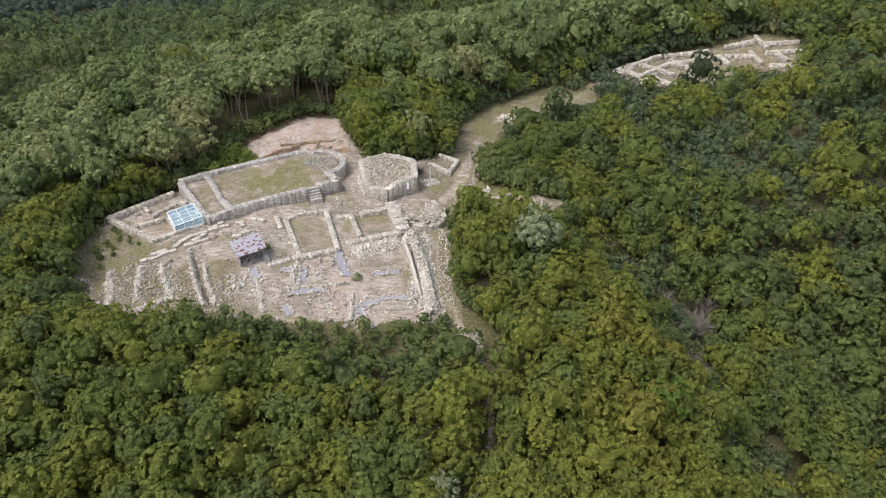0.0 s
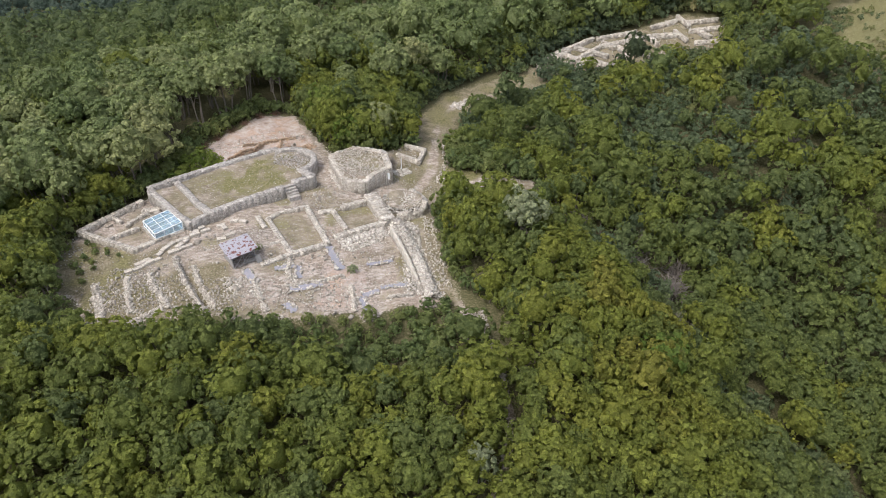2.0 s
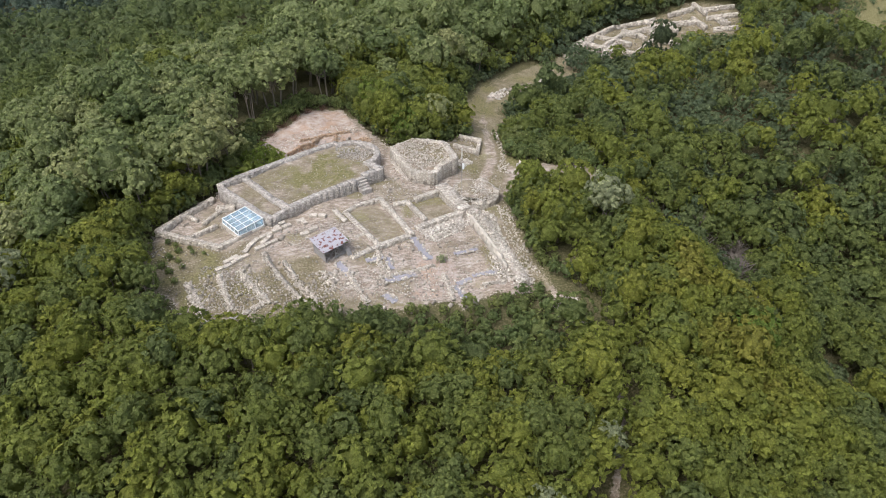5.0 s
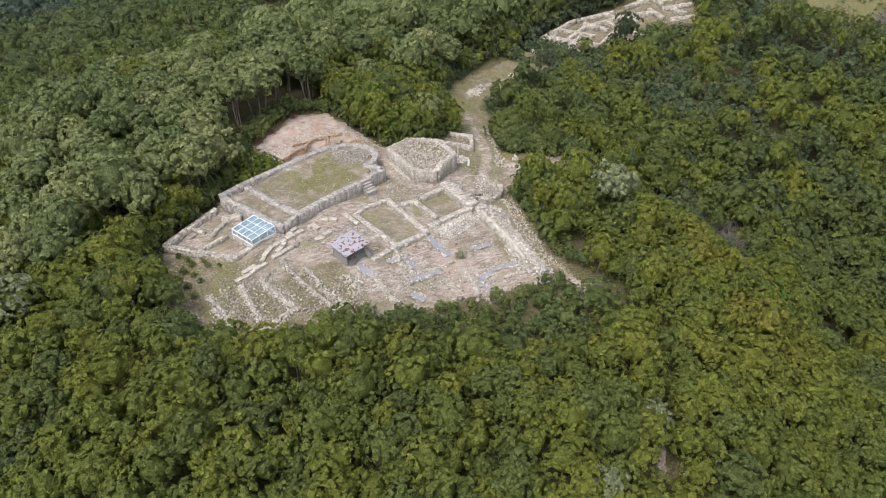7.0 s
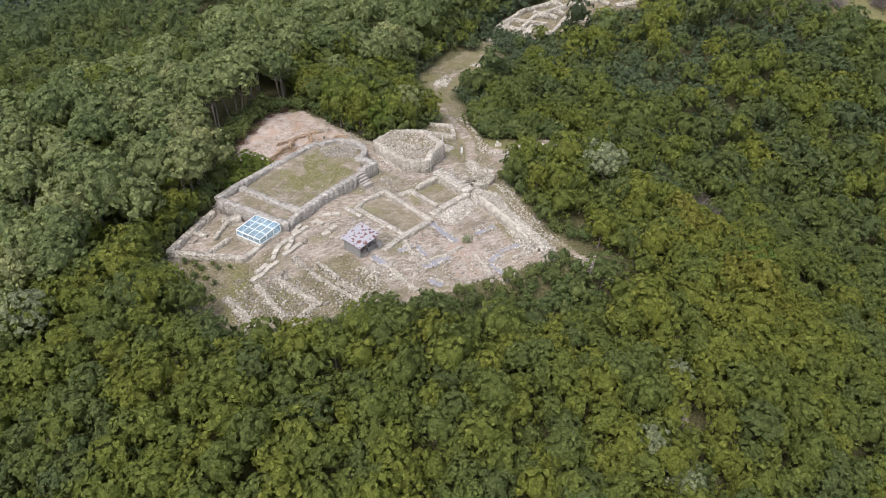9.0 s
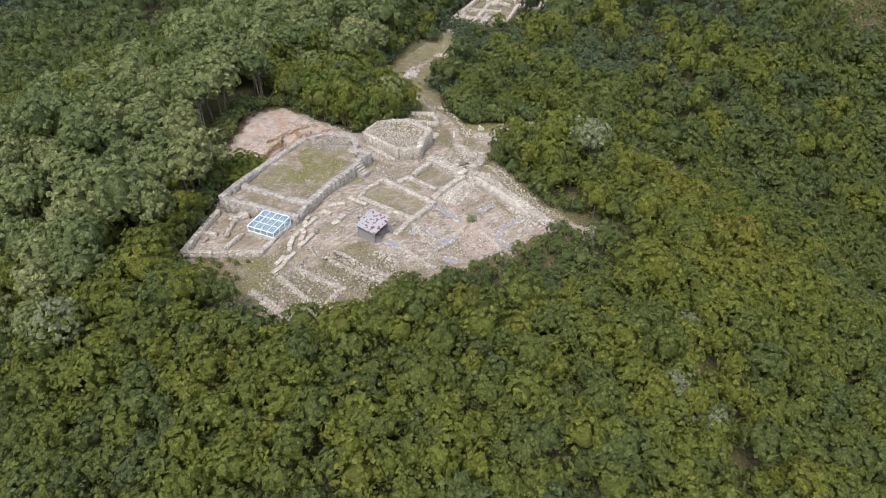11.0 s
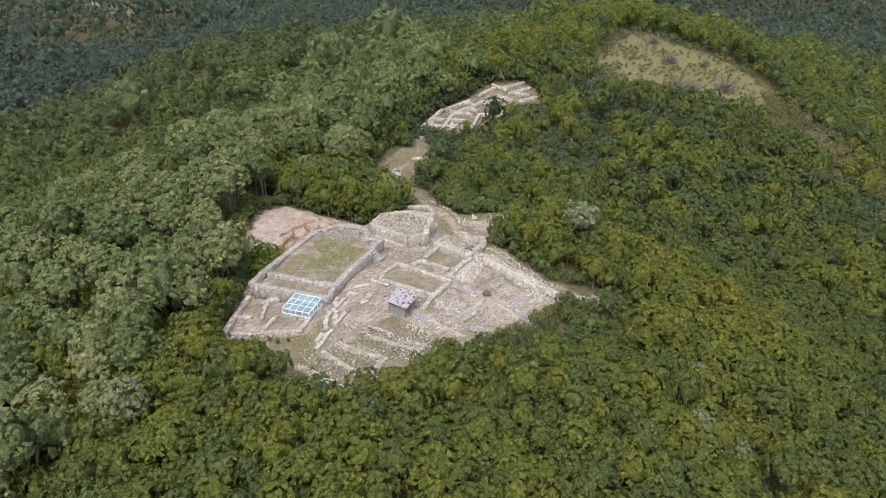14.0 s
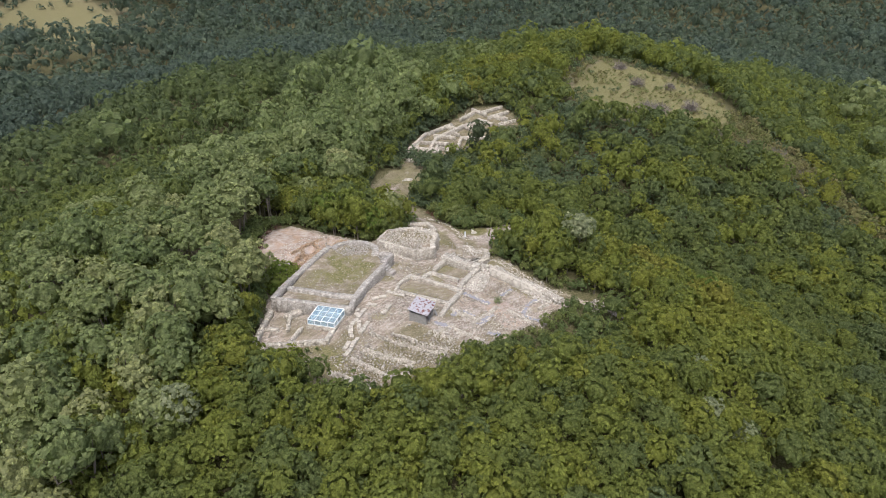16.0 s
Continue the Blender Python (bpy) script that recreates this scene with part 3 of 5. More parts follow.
def slab(name, outline, z, material, parent, label="", drop=0.6, ripple=0.12, cell=0.35):
    """An uneven floor over an outline in plan."""
    xs, ys = np.array([p[0] for p in outline]), np.array([p[1] for p in outline])
    gx, gy = np.arange(xs.min() - cell, xs.max() + 2 * cell, cell), np.arange(ys.min() - cell, ys.max() + 2 * cell, cell)
    x, y = np.meshgrid(gx, gy)
    d = outline_distance(outline, x.ravel(), y.ravel()).reshape(x.shape)
    zz = z + (vnoise(x, y, 2.1, 21) - 0.5) * ripple * 2 + (vnoise(x, y, 0.9, 22) - 0.5) * ripple - drop * smooth(0, cell * 1.5, d)
    n = len(gx)
    q = (np.arange(len(gy) - 1)[:, None] * n + np.arange(n - 1)[None]).ravel()
    keep = d.ravel()[q] < (-0.1 if "tower" in name else 0.2)
    q = q[keep]
    v = np.stack([x.ravel(), y.ravel(), zz.ravel()], 1) - np.array(parent.location)
    ob = link_mesh(name, v, np.stack([q, q + 1, q + 1 + n, q + n], 1), material, parent, label, flat=False)
    g = (0.2 + 0.3 * vnoise(x, y, 4.5, 23) + 0.3 * vnoise(x, y, 1.4, 24)).ravel() * smooth(0.6, -2.0, d.ravel())
    cover = np.stack([np.ones(g.size), 0.25 + 0.45 * vnoise(x, y, 1.6, 27).ravel(), np.zeros(g.size), ((0.1 + 0.75 * smooth(0.3, 0.7, vnoise(x, y, 3.6, 26)) * vnoise(x, y, 1.1, 25)).ravel() + 0.12) * smooth(0.2, -2.2, d.ravel()) * (1.0 if "nave" in name else 0.9 if "tower" in name else 0.4)], 1).astype(np.float32)
    ob.data.attributes.new("cover", "FLOAT_COLOR", "POINT").data.foreach_set("color", cover.ravel())
    return ob


slab("nave_floor", [(-40.6, 107.6), (-34.1, 97.6), (-21.6, 104.4), (-19.8, 109), (-18.5, 113), (-21, 116.8), (-25.2, 117.2), (-33.3, 113)], 2.1, ground_mat, church, "patchy dry grass floor")
slab("narthex_floor", [(-44.6, 105.7), (-37.3, 95.6), (-34.9, 97.2), (-41.0, 107.8)], 1.85, ground_mat, church, "bare earth floor")
stair = part("stair", bar(bmesh.new(), Vector((-21.75, 103.55, 0.75)) - church.location, Vector((-21.0, 101.9, 0.75)) - church.location, 1.9, 0.9), grey_stone, church, "stone stair of four steps")
for k in range(4):
    a = Vector((-22.1, 104.2, 2.25)) + Vector((0.45 * 0.42, -0.9 * 0.42, -0.33)) * k - church.location
    beam("step", a, a + Vector((0.42, -0.86, 0)) * 0.62, 2.0, 0.26, grey_stone, stair)

# ---- walled annex in front of the church ----
annex = empty("annex_ruin", -47, 97, 0.3, "low walled annex foundation of pale limestone beside the church", "ruin")
masonry("outer_wall", annex, [(-46.2, 105.2), (-50.1, 101.6), (-54.2, 97.4), (-49.6, 94.2), (-44.6, 90.9), (-41.9, 92.7)], 0.8, [0.9, 0.7, 0.6, 0.6, 0.65, 0.75], limestone, length=0.42)
masonry("inner_wall", annex, [(-49.5, 94.4), (-45.3, 97.0)], 0.55, [0.55, 0.65], limestone)
masonry("inner_wall", annex, [(-50.0, 101.2), (-48.4, 99.5)], 0.55, [0.5, 0.5], limestone)
masonry("inner_wall", annex, [(-47.3, 98.2), (-45.2, 100.9), (-43.4, 102.6)], 0.6, [0.5, 0.7, 0.9], limestone)
masonry("inner_wall", annex, [(-45.4, 101.8), (-42.6, 101.4)], 1.0, [1.0, 1.1], limestone)

# ---- houses: rooms of pale walls ----
house = empty("house_ruin", -20, 91, 0.2, "excavated house room of pale limestone walls with earth floor", "ruin", "house rooms")
masonry("room_wall", house, [(-25.3, 96.3), (-21.4, 86.5)], 0.8, [0.95, 0.8], limestone, length=0.42)
masonry("room_wall", house, [(-25.3, 96.2), (-23.4, 97.8), (-19.2, 99.1)], 0.7, [0.95, 1.0, 1.05], limestone, length=0.42)
masonry("room_wall", house, [(-19.2, 99.2), (-15.9, 88.2)], 0.8, [1.0, 0.75], limestone, length=0.42)
masonry("room_wall", house, [(-15.8, 88.5), (-21.3, 86.2), (-25.5, 84.0)], 0.85, [0.5, 0.7, 0.7], limestone, length=0.42)
masonry("room_wall", house, [(-24.5, 89.1), (-22.9, 89.8)], 0.6, [0.7, 0.7], limestone)
masonry("room_wall", house, [(-26.9, 97.0), (-25.5, 93.5)], 0.8, [1.1, 1.0], limestone, length=0.7)
house2 = empty("house_ruin", -10, 95, -0.2, "excavated house room of pale limestone beside the rampart", "ruin", "house rooms")
masonry("room_wall", house2, [(-17.2, 97.5), (-15.0, 97.8), (-13.0, 92.2)], 0.75, [0.7, 0.75, 0.5], limestone, length=0.42)
masonry("room_wall", house2, [(-14.9, 90.1), (-10.6, 91.9), (-6.6, 93.2)], 0.95, [0.5, 0.55, 0.6], limestone, length=0.42)
masonry("room_wall", house2, [(-13.5, 98.5), (-9.0, 100.0)], 0.8, [0.8, 0.9], limestone, length=0.42)
masonry("room_wall", house2, [(-8.6, 101.0), (-6.2, 93.5)], 2.2, [1.4, 0.8], pale_stone, ragged=0.12)

# ---- rampart and towers ----
rampart = empty("rampart_ruin", -3, 84, -0.8, "collapsed rampart of pale rubble with a plastered inner face", "ruin")
masonry("rampart_core", rampart, [(-5.0, 93), (-3.4, 87), (-2.4, 81.5), (-1.6, 77)], 1.6, [0.35, -0.2, -0.6, -1.7], pale_stone, ragged=0.12)
v, f = rubble_line([(-5.2, 94), (-3.4, 87), (-2.4, 81.5), (-1.4, 76)], 2.1, 1.25, 170, 0.175)
link_mesh("rubble", v - np.array(rampart.location), f, pale_stone, rampart, "tumbled white rubble")
masonry("plaster_face", rampart, [(-6.1, 90.2), (-5.0, 86.6), (-4.0, 82.4), (-3.3, 79.6)], 0.35, [gz(-6.1, 90.2) + 1.7, gz(-5, 86.6) + 1.75, gz(-4, 82.4) + 1.6, gz(-3.3, 79.6) + 0.9], mortar, "pale plaster facing", length=0.5, course=0.4)



def drum(name, cx, cy, r, top, label, a0=0, a1=360, crown=0.0, fill=None):
    t_ = empty(name, cx, cy, gz(cx, cy), label, "tower ruin", "tower ruins")
    ring = [(cx + r * math.cos(radians(a)), cy + r * math.sin(radians(a))) for a in range(a0, a1 + 1, 12)]
    masonry("ring_wall", t_, ring, 1.0, [top + 0.2 * math.sin(k * 0.9 + 1) + rng.uniform(-0.22, 0.12) for k in range(len(ring))], limestone, ragged=0.12)
    slab("tower_fill", [(cx + (r - 0.4) * math.cos(radians(a)), cy + (r - 0.4) * math.sin(radians(a))) for a in range(0, 360, 20)], top + 0.02 + crown, ground_mat, t_,
         "rubble and dry grass filling the tower", drop=0.8, ripple=0.3)
    return t_


drum("tower_ruin", -3.3, 98.6, 3.6, 0.7, "stump of a round tower of pale limestone with grass on top", -110, 70, 0.3)
tower = empty("tower_ruin", -9.5, 110, 0.2, "overgrown stump of a large tower of grey limestone", "tower ruin", "tower ruins")
TOW = [(-14.8, 114.2), (-12.6, 104.9), (-9.3, 103.4), (-8.0, 105.2), (-4.8, 107.2), (-5.4, 113.4), (-10.3, 116.6), (-14.8, 114.2)]
masonry("tower_wall", tower, TOW, 1.1, [2.3, 2.35, 2.4, 2.6, 2.9, 2.8, 2.4, 2.3], limestone, ragged=0.12)
slab("tower_fill", TOW[:-1], 2.42, ground_mat, tower, "rubble and dry brush filling the tower", drop=0.0, ripple=0.16, cell=0.3)
bastion = empty("cistern_ruin", 0.3, 116.6, -0.8, "small square ruin with low limestone walls beside the track", "ruin")
masonry("cistern_wall", bastion, [(-2.6, 117.4), (1.1, 113.8), (2.8, 118.6)], 0.7, [0.25, 0.35, 0.2], limestone)
masonry("cistern_wall", bastion, [(2.8, 118.6), (-0.6, 121.2)], 0.7, [0.2, 0.1], limestone)

# ---- trench edges and low rubble walls in the lower dig ----
RUBBLE_LINES = [([(-48.4, 81), (-47, 78), (-45.4, 74.4)], 0.7, 0.3), ([(-44, 74.4), (-41, 75.8), (-38.4, 77.2)], 0.8, 0.3), ([(-38.2, 87.6), (-35.6, 81.6), (-32.6, 75.2)], 0.75, 0.4), ([(-35.4, 85.2), (-33.6, 80.2), (-31.4, 76)], 0.65, 0.35),
                ([(-44.5, 84.5), (-43.6, 80.5), (-42.6, 77)], 0.7, 0.25), ([(-49, 84.0), (-47.3, 80), (-46.4, 77.6)], 0.8, 0.3),
                ([(-41.4, 84.8), (-40, 81.2), (-37.6, 77)], 0.8, 0.3), ([(-21.4, 85.4), (-21.8, 82.4), (-20.5, 79.2)], 0.6, 0.3),
                ([(-22.0, 79.4), (-17.6, 80.2), (-13.8, 81.4)], 0.5, 0.25), ([(-26.6, 81), (-25.3, 77), (-24.5, 74.6)], 0.6, 0.2),
                ([(-13.0, 79.5), (-12.6, 76), (-12.6, 74)], 0.6, 0.25), ([(-7.6, 76.4), (-4.2, 77.3)], 0.5, 0.25)]
for line, w, up in RUBBLE_LINES:
    o = empty("rubble_wall", *line[0], gz(*line[0]), "low tumbled wall of loose field stones in the dig", "wall", "low rubble walls")
    v, f = rubble_line(line, w, up + 0.08, 62 * w + 10, 0.16)
    link_mesh("stonework", v - np.array(o.location), f, limestone, o)

for line in ([(-33.5, 118.6), (-29, 121.2), (-24.5, 121)], [(-31, 122.4), (-26.5, 125.2), (-21.5, 125.6)], [(-28.8, 121.4), (-27.6, 124.4)], [(-24.6, 121), (-24.2, 125.4)]):
    o = empty("rubble_wall", *line[0], gz(*line[0]), "low wall of reddish stones at a trench in the clay pit", "wall", "trench walls in the pit")
    v, f = rubble_line(line, 0.55, 0.5, 60, 0.15)
    link_mesh("stonework", v - np.array(o.location), f, ochre_stone, o)

HEAPS = [([(-14.5, 89.6), (-8, 92.4), (-6.4, 90.5), (-9, 88.6), (-13, 86.8)], 1000, 0.19, 0.4, pale_stone, "heap of loose pale building stones"),
         ([(-6.5, 93.6), (-4, 95.5), (-1.6, 92), (-1.8, 84), (-3, 78), (-5.5, 76.5), (-4.4, 84), (-5.4, 89)], 2200, 0.16, 0.45, pale_stone, "spill of white rubble along the rampart"),
         ([(-47, 87), (-40, 85.5), (-38, 80), (-40, 76.5), (-48, 78)], 800, 0.15, 0.1, field_stone, "tumbled field stones among dry weeds"),
         ([(-39, 84), (-30, 81), (-27, 75), (-38, 75.5)], 380, 0.15, 0.1, field_stone, "tumbled field stones beside the trench"),
         ([(-27, 81), (-14, 80), (-8, 76), (-22, 74)], 380, 0.15, 0.1, limestone, "loose pale stones over the lower dig"),
         ([(-31, 81.6), (-27, 81.4), (-25.8, 78.6), (-29.5, 76.8)], 190, 0.2, 0.1, limestone, "ring of field stones"),
         ([(-24.5, 122.5), (-20, 124), (-17.5, 121.8), (-22, 119.8), (-29, 119.6), (-33, 117.5), (-30, 121.5)], 900, 0.19, 0.3, ochre_stone, "reddish stones in the fresh clay pit"),
         ([(-14.2, 113.5), (-12, 105), (-13.6, 105.6), (-15.4, 113)], 900, 0.17, 1.2, pale_stone, "rubble slope below the tower"),
         ([(-14.6, 113.6), (-10.4, 116), (-5.6, 113), (-5.4, 109.5), (-8.4, 105), (-12, 105.4)], 1300, 0.14, 0.3, limestone, "stones on the tower top"),
         ([(-6.6, 101), (-3, 102), (-0.4, 99), (-1, 95.6), (-6, 95)], 700, 0.15, 0.2, pale_stone, "loose stones on the tower stump"),
         ([(-39.5, 106.8), (-34, 98.6), (-22.5, 104.6), (-20.5, 109), (-27, 115)], 900, 0.07, 0.0, field_stone, "small stones over the church floor"),
         ([(-20.5, 116), (-18.6, 113), (-21, 110), (-25, 113), (-25, 116.5)], 700, 0.12, 0.1, grey_stone, "stones in the apse"),
         ([(1.5, 73), (5.5, 73), (5.5, 69.6), (1.6, 69.6)], 420, 0.15, 0.15, field_stone, "spill of pale rubble beside the footpath"),
         ([(10, 103), (14.5, 105.6), (19, 104.6), (18, 102.5)], 60, 0.2, 0.1, limestone, "loose stones on a sandy bank"),
         ([(3, 107), (5.6, 113), (7, 124), (8, 124), (6, 112), (4.5, 106)], 220, 0.16, 0.05, limestone, "stones worn out of the track"),
         ([(12, 146), (17, 151), (18, 149), (14, 144)], 90, 0.35, 0.2, pale_stone, "rock outcrop by the track"),
         ([(-4.2, 111.4), (-1.6, 112.6), (-0.6, 110.6), (-2.6, 109.4)], 240, 0.2, 0.35, pale_stone, "small heap of pale stones round the metal post"),
         ([(4.6, 105.6), (6.4, 106.2), (6.2, 105.2)], 7, 0.4, 0.0, pale_stone, "flat pale stones lying in the grass"),
         ([(7.0, 108.4), (8.6, 109), (8.4, 107.8)], 6, 0.4, 0.0, pale_stone, "flat pale stones lying in the grass"),
         ([(-0.6, 96), (1.0, 94), (0.8, 84), (1.6, 78), (0, 78), (-1, 88)], 420, 0.15, 0.1, limestone, "loose stones on the path below the rampart"),
         (DIG2, 420, 0.2, 0.05, field_stone, "loose stones over the ridge dig"),
         ([(-34, 116.6), (-26, 121), (-18, 123), (-20, 128), (-28, 130), (-36, 122)], 420, 0.14, 0.05, pale_stone, "pale stones in the clay pit"),
         ([(26.6, 155.4), (29.4, 156), (29, 154)], 60, 0.35, 0.15, pale_stone, "small white stone heap in the meadow")]
for out_, n, s, lift, mat, lab in HEAPS:
    v, f = heap(out_, n, s, lift)
    level = 2.5 if "tower top" in lab else 0.85 if "tower stump" in lab else 2.15 if "apse" in lab else 2.1 if "church floor" in lab else None
    if level:
        mid = v.reshape(-1, 8, 3).mean(1)
        v = v + np.repeat(level + rng.uniform(-0.08, 0.12, len(mid)) - mid[:, 2], 8)[:, None] * np.array([0, 0, 1])
    tagged(link_mesh("stone_heap", v, f, mat), lab, "stones", kind="stuff")
n = 8000
sx, sy = rng.uniform(-56, 3, n * 3), rng.uniform(72, 127, n * 3)
keep = (outline_distance(SITE, sx, sy) < 0.5) & (vnoise(sx, sy, 4.5, 31) * 0.7 + 0.3 * rng.random(n * 3) > 0.45) & (outline_distance(NAVE, sx, sy) > 2.5) & (outline_distance(ROOMS[0], sx, sy) > 0.3) & (outline_distance(ROOMS[1], sx, sy) > 0.3)
sx, sy = sx[keep][:n], sy[keep][:n]
k = 0.1 * np.exp(rng.normal(0, 0.5, len(sx)))
v, f = stones(np.stack([sx, sy, ground_z(sx, sy) + k * 0.2], 1), np.stack([k * 1.3, k, k * 0.8], 1), rng.uniform(0, 6, len(sx)), 0.25, 0.3)
tagged(link_mesh("scattered_stones", v, f, field_stone), "small pale stones scattered over the bare earth", "stones", kind="stuff")

# ---- second dig on the ridge ----
dig2 = empty("ridge_ruin", 60, 170, -2, "distant excavated foundations of pale walls on the ridge", "ruin")
RIDGE = [((38, 167), (46, 172)), ((38, 166), (44, 163)), ((41, 169.5), (46, 166)), ((43, 172), (56, 178)), ((46, 166), (57, 174)), ((46, 172), (50, 167)),
         ((50, 175), (55, 170)), ((57, 174), (70, 174)), ((57, 178), (68, 178)), ((47, 163), (52, 167)), ((52, 167), (56, 163)), ((56, 163), (64, 169)),
         ((64, 169), (70, 162)), ((70, 174), (71, 170)), ((71, 174), (77, 172)), ((77, 174), (78, 168)), ((80, 180), (81, 174)), ((81, 176), (88, 173)),
         ((80, 172), (87, 169)), ((79, 166), (84, 163)), ((60, 174), (62, 170)), ((64, 174), (65, 171)), ((39, 168.5), (43, 171)), ((44, 170), (48, 173)), ((48, 165), (53, 169)), ((53, 172), (57, 168)), ((58, 176), (60, 172)),
         ((66, 178), (67, 174)), ((72, 178), (79, 178)), ((82, 171), (83, 166))]
for a, b in RIDGE:
    masonry("foundation_wall", dig2, [a, b], 0.9, [gz(*a) + 1.15, gz(*b) + 1.15], limestone, length=0.7, course=0.36, ragged=0.1)

# ---- weeds and dry tufts on the bare ground ----
n = 2600
wx, wy = rng.uniform(-55, 4, n * 3), rng.uniform(73, 127, n * 3)
keep = (outline_distance(SITE, wx, wy) < -0.3) & (vnoise(wx, wy, 5.5, 61) * 0.75 + 0.25 * rng.random(n * 3) + 0.22 * (outline_distance(LOWER, wx, wy) < 0) > 0.52) & (outline_distance(NAVE, wx, wy) > 1.5) & (outline_distance(PIT, wx, wy) > 0)
wx, wy = wx[keep][:n], wy[keep][:n]
m = len(wx)
base_ = np.repeat(np.stack([wx, wy, ground_z(wx, wy)], 1), 7, 0)
ang, h = rng.uniform(0, 6.28, 7 * m), np.repeat(rng.uniform(0.05, 0.15, m), 7) * rng.uniform(0.6, 1.2, 7 * m)
tip = np.stack([np.cos(ang) * h * 0.8, np.sin(ang) * h * 0.8, h], 1)
sidew = np.stack([-np.sin(ang), np.cos(ang), np.zeros(7 * m)], 1) * (h * 0.3)[:, None]
v = np.stack([base_ - sidew, base_ + sidew, base_ + tip], 1).reshape(-1, 3)
leaf_weed = leaf_material("dry_weeds", [(0.0, (0.24, 0.24, 0.11)), (0.5, (0.33, 0.30, 0.17)), (1.0, (0.42, 0.37, 0.25))], False)
tagged(link_mesh("weeds", v, np.arange(21 * m).reshape(-1, 3), leaf_weed, tint=np.repeat(rng.random(m), 21)), "dry weeds and grass tufts on the bare earth", "weeds", kind="stuff")

# ---- glazed shelter over a mosaic ----
gl, gf, gr, gk = Vector((-44.2, 96.7, 1.80)), Vector((-41.7, 92.6, 1.80)), Vector((-38.0, 94.9, 2.20)), Vector((-40.6, 98.8, 2.28))
shelter = empty("glass_shelter", -41.1, 95.8, 0.5, "low white-framed glass shelter over excavated masonry", "shelter")
O = shelter.location
BASE = 0.92


def patch_point(u, v):
    return gl.lerp(gf, u).lerp(gk.lerp(gr, u), v)


plinth = [(p.x, p.y) for p in (gl, gf, gr, gk, gl)]
masonry("plinth", shelter, plinth, 0.45, [BASE] * 5, limestone, length=0.6)
slab("mosaic_floor", [(p.x, p.y) for p in (gl, gf, gr, gk)], 0.62, grey_stone, shelter, "grey masonry under the glass", drop=0.0, ripple=0.06)
for v in range(4):
    a, b = patch_point(0, v / 3) - O, patch_point(1, v / 3) - O
    beam("roof_bar", a, b, 0.075 if v % 3 else 0.15, 0.1, white_paint, shelter)
for u in range(5):
    a, b = patch_point(u / 4, 0) - O, patch_point(u / 4, 1) - O
    beam("roof_bar", a + Vector((0, 0, 0.012)), b + Vector((0, 0, 0.012)), 0.075 if u % 4 else 0.15, 0.1, white_paint, shelter)


def pane(corners, parent):
    c = [Vector(p) - O for p in corners]
    n = (c[1] - c[0]).cross(c[3] - c[0]).normalized() * 0.008
    bm = bmesh.new()
    lo, hi = [bm.verts.new(p - n) for p in c], [bm.verts.new(p + n) for p in c]
    bm.faces.new(lo[::-1])
    bm.faces.new(hi)
    for k in range(4):
        bm.faces.new((lo[k], lo[(k + 1) % 4], hi[(k + 1) % 4], hi[k]))
    ob = part("pane", bm, pane_glass, parent)
    ob.visible_shadow = False


for u in range(4):
    for v in range(3):
        e = 0.008
        pane([patch_point(u / 4 + e, v / 3 + e), patch_point((u + 1) / 4 - e, v / 3 + e),
              patch_point((u + 1) / 4 - e, (v + 1) / 3 - e), patch_point(u / 4 + e, (v + 1) / 3 - e)], shelter)
for a, b, n in ((gl, gf, 4), (gf, gr, 3), (gr, gk, 4), (gk, gl, 3)):
    low_a, low_b = Vector((a.x, a.y, BASE + 0.06)), Vector((b.x, b.y, BASE + 0.06))
    beam("sill", low_a - O, low_b - O, 0.14, 0.12, white_paint, shelter)
    for k in range(n):
        p, q = a.lerp(b, k / n), low_a.lerp(low_b, k / n)
        beam("post", q - O, p - O, 0.11, 0.11, white_paint, shelter, up=(1, 0, 0))
        p2, q2 = a.lerp(b, (k + 1) / n), low_a.lerp(low_b, (k + 1) / n)
        pane([q, q2, p2, p], shelter)

# ---- tool shed with a rusty sheet roof ----
rl, rb_, rr, rf = Vector((-31.3, 86.0, 3.35)), Vector((-27.5, 87.9, 3.65)), Vector((-25.7, 84.8, 3.0)), Vector((-29.5, 82.9, 2.5))
shed = empty("shed", -28.7, 85.4, gz(-28.7, 85.4), "ramshackle open timber shed with rust-spotted corrugated metal roof", "shed")
O = shed.location


def corrugated(name, a, b, c, d, waves, parent, material, label=""):
    """A corrugated sheet with corners a, b (upper edge) and d, c (lower edge)."""
    nu, nv = waves * 6, 5
    n = (b - a).cross(d - a).normalized()
    pts, q = [], []
    for s in (0.006, -0.006):
        for j in range(nv + 1):
            for k in range(nu + 1):
                u, v = k / nu, j / nv
                p = a.lerp(b, u).lerp(d.lerp(c, u), v)
                sag = 0.05 * math.sin(v * 3.1) * math.sin(u * 2.2 + 0.6) - (0.16 * max(0, v - 0.8) / 0.2 * max(0, 0.5 - u) if name == "roof_sheet" else 0)
                pts.append(p + n * (0.025 * math.sin(u * waves * 6.2832) + s) + Vector((0, 0, -sag)) - O)
    w = nu + 1
    for s in range(2):
        o = s * w * (nv + 1)
        for j in range(nv):
            for k in range(nu):
                f = (o + j * w + k, o + j * w + k + 1, o + (j + 1) * w + k + 1, o + (j + 1) * w + k)
                q.append(f if s else f[::-1])
    return link_mesh(name, pts, q, material, parent, label, flat=False)


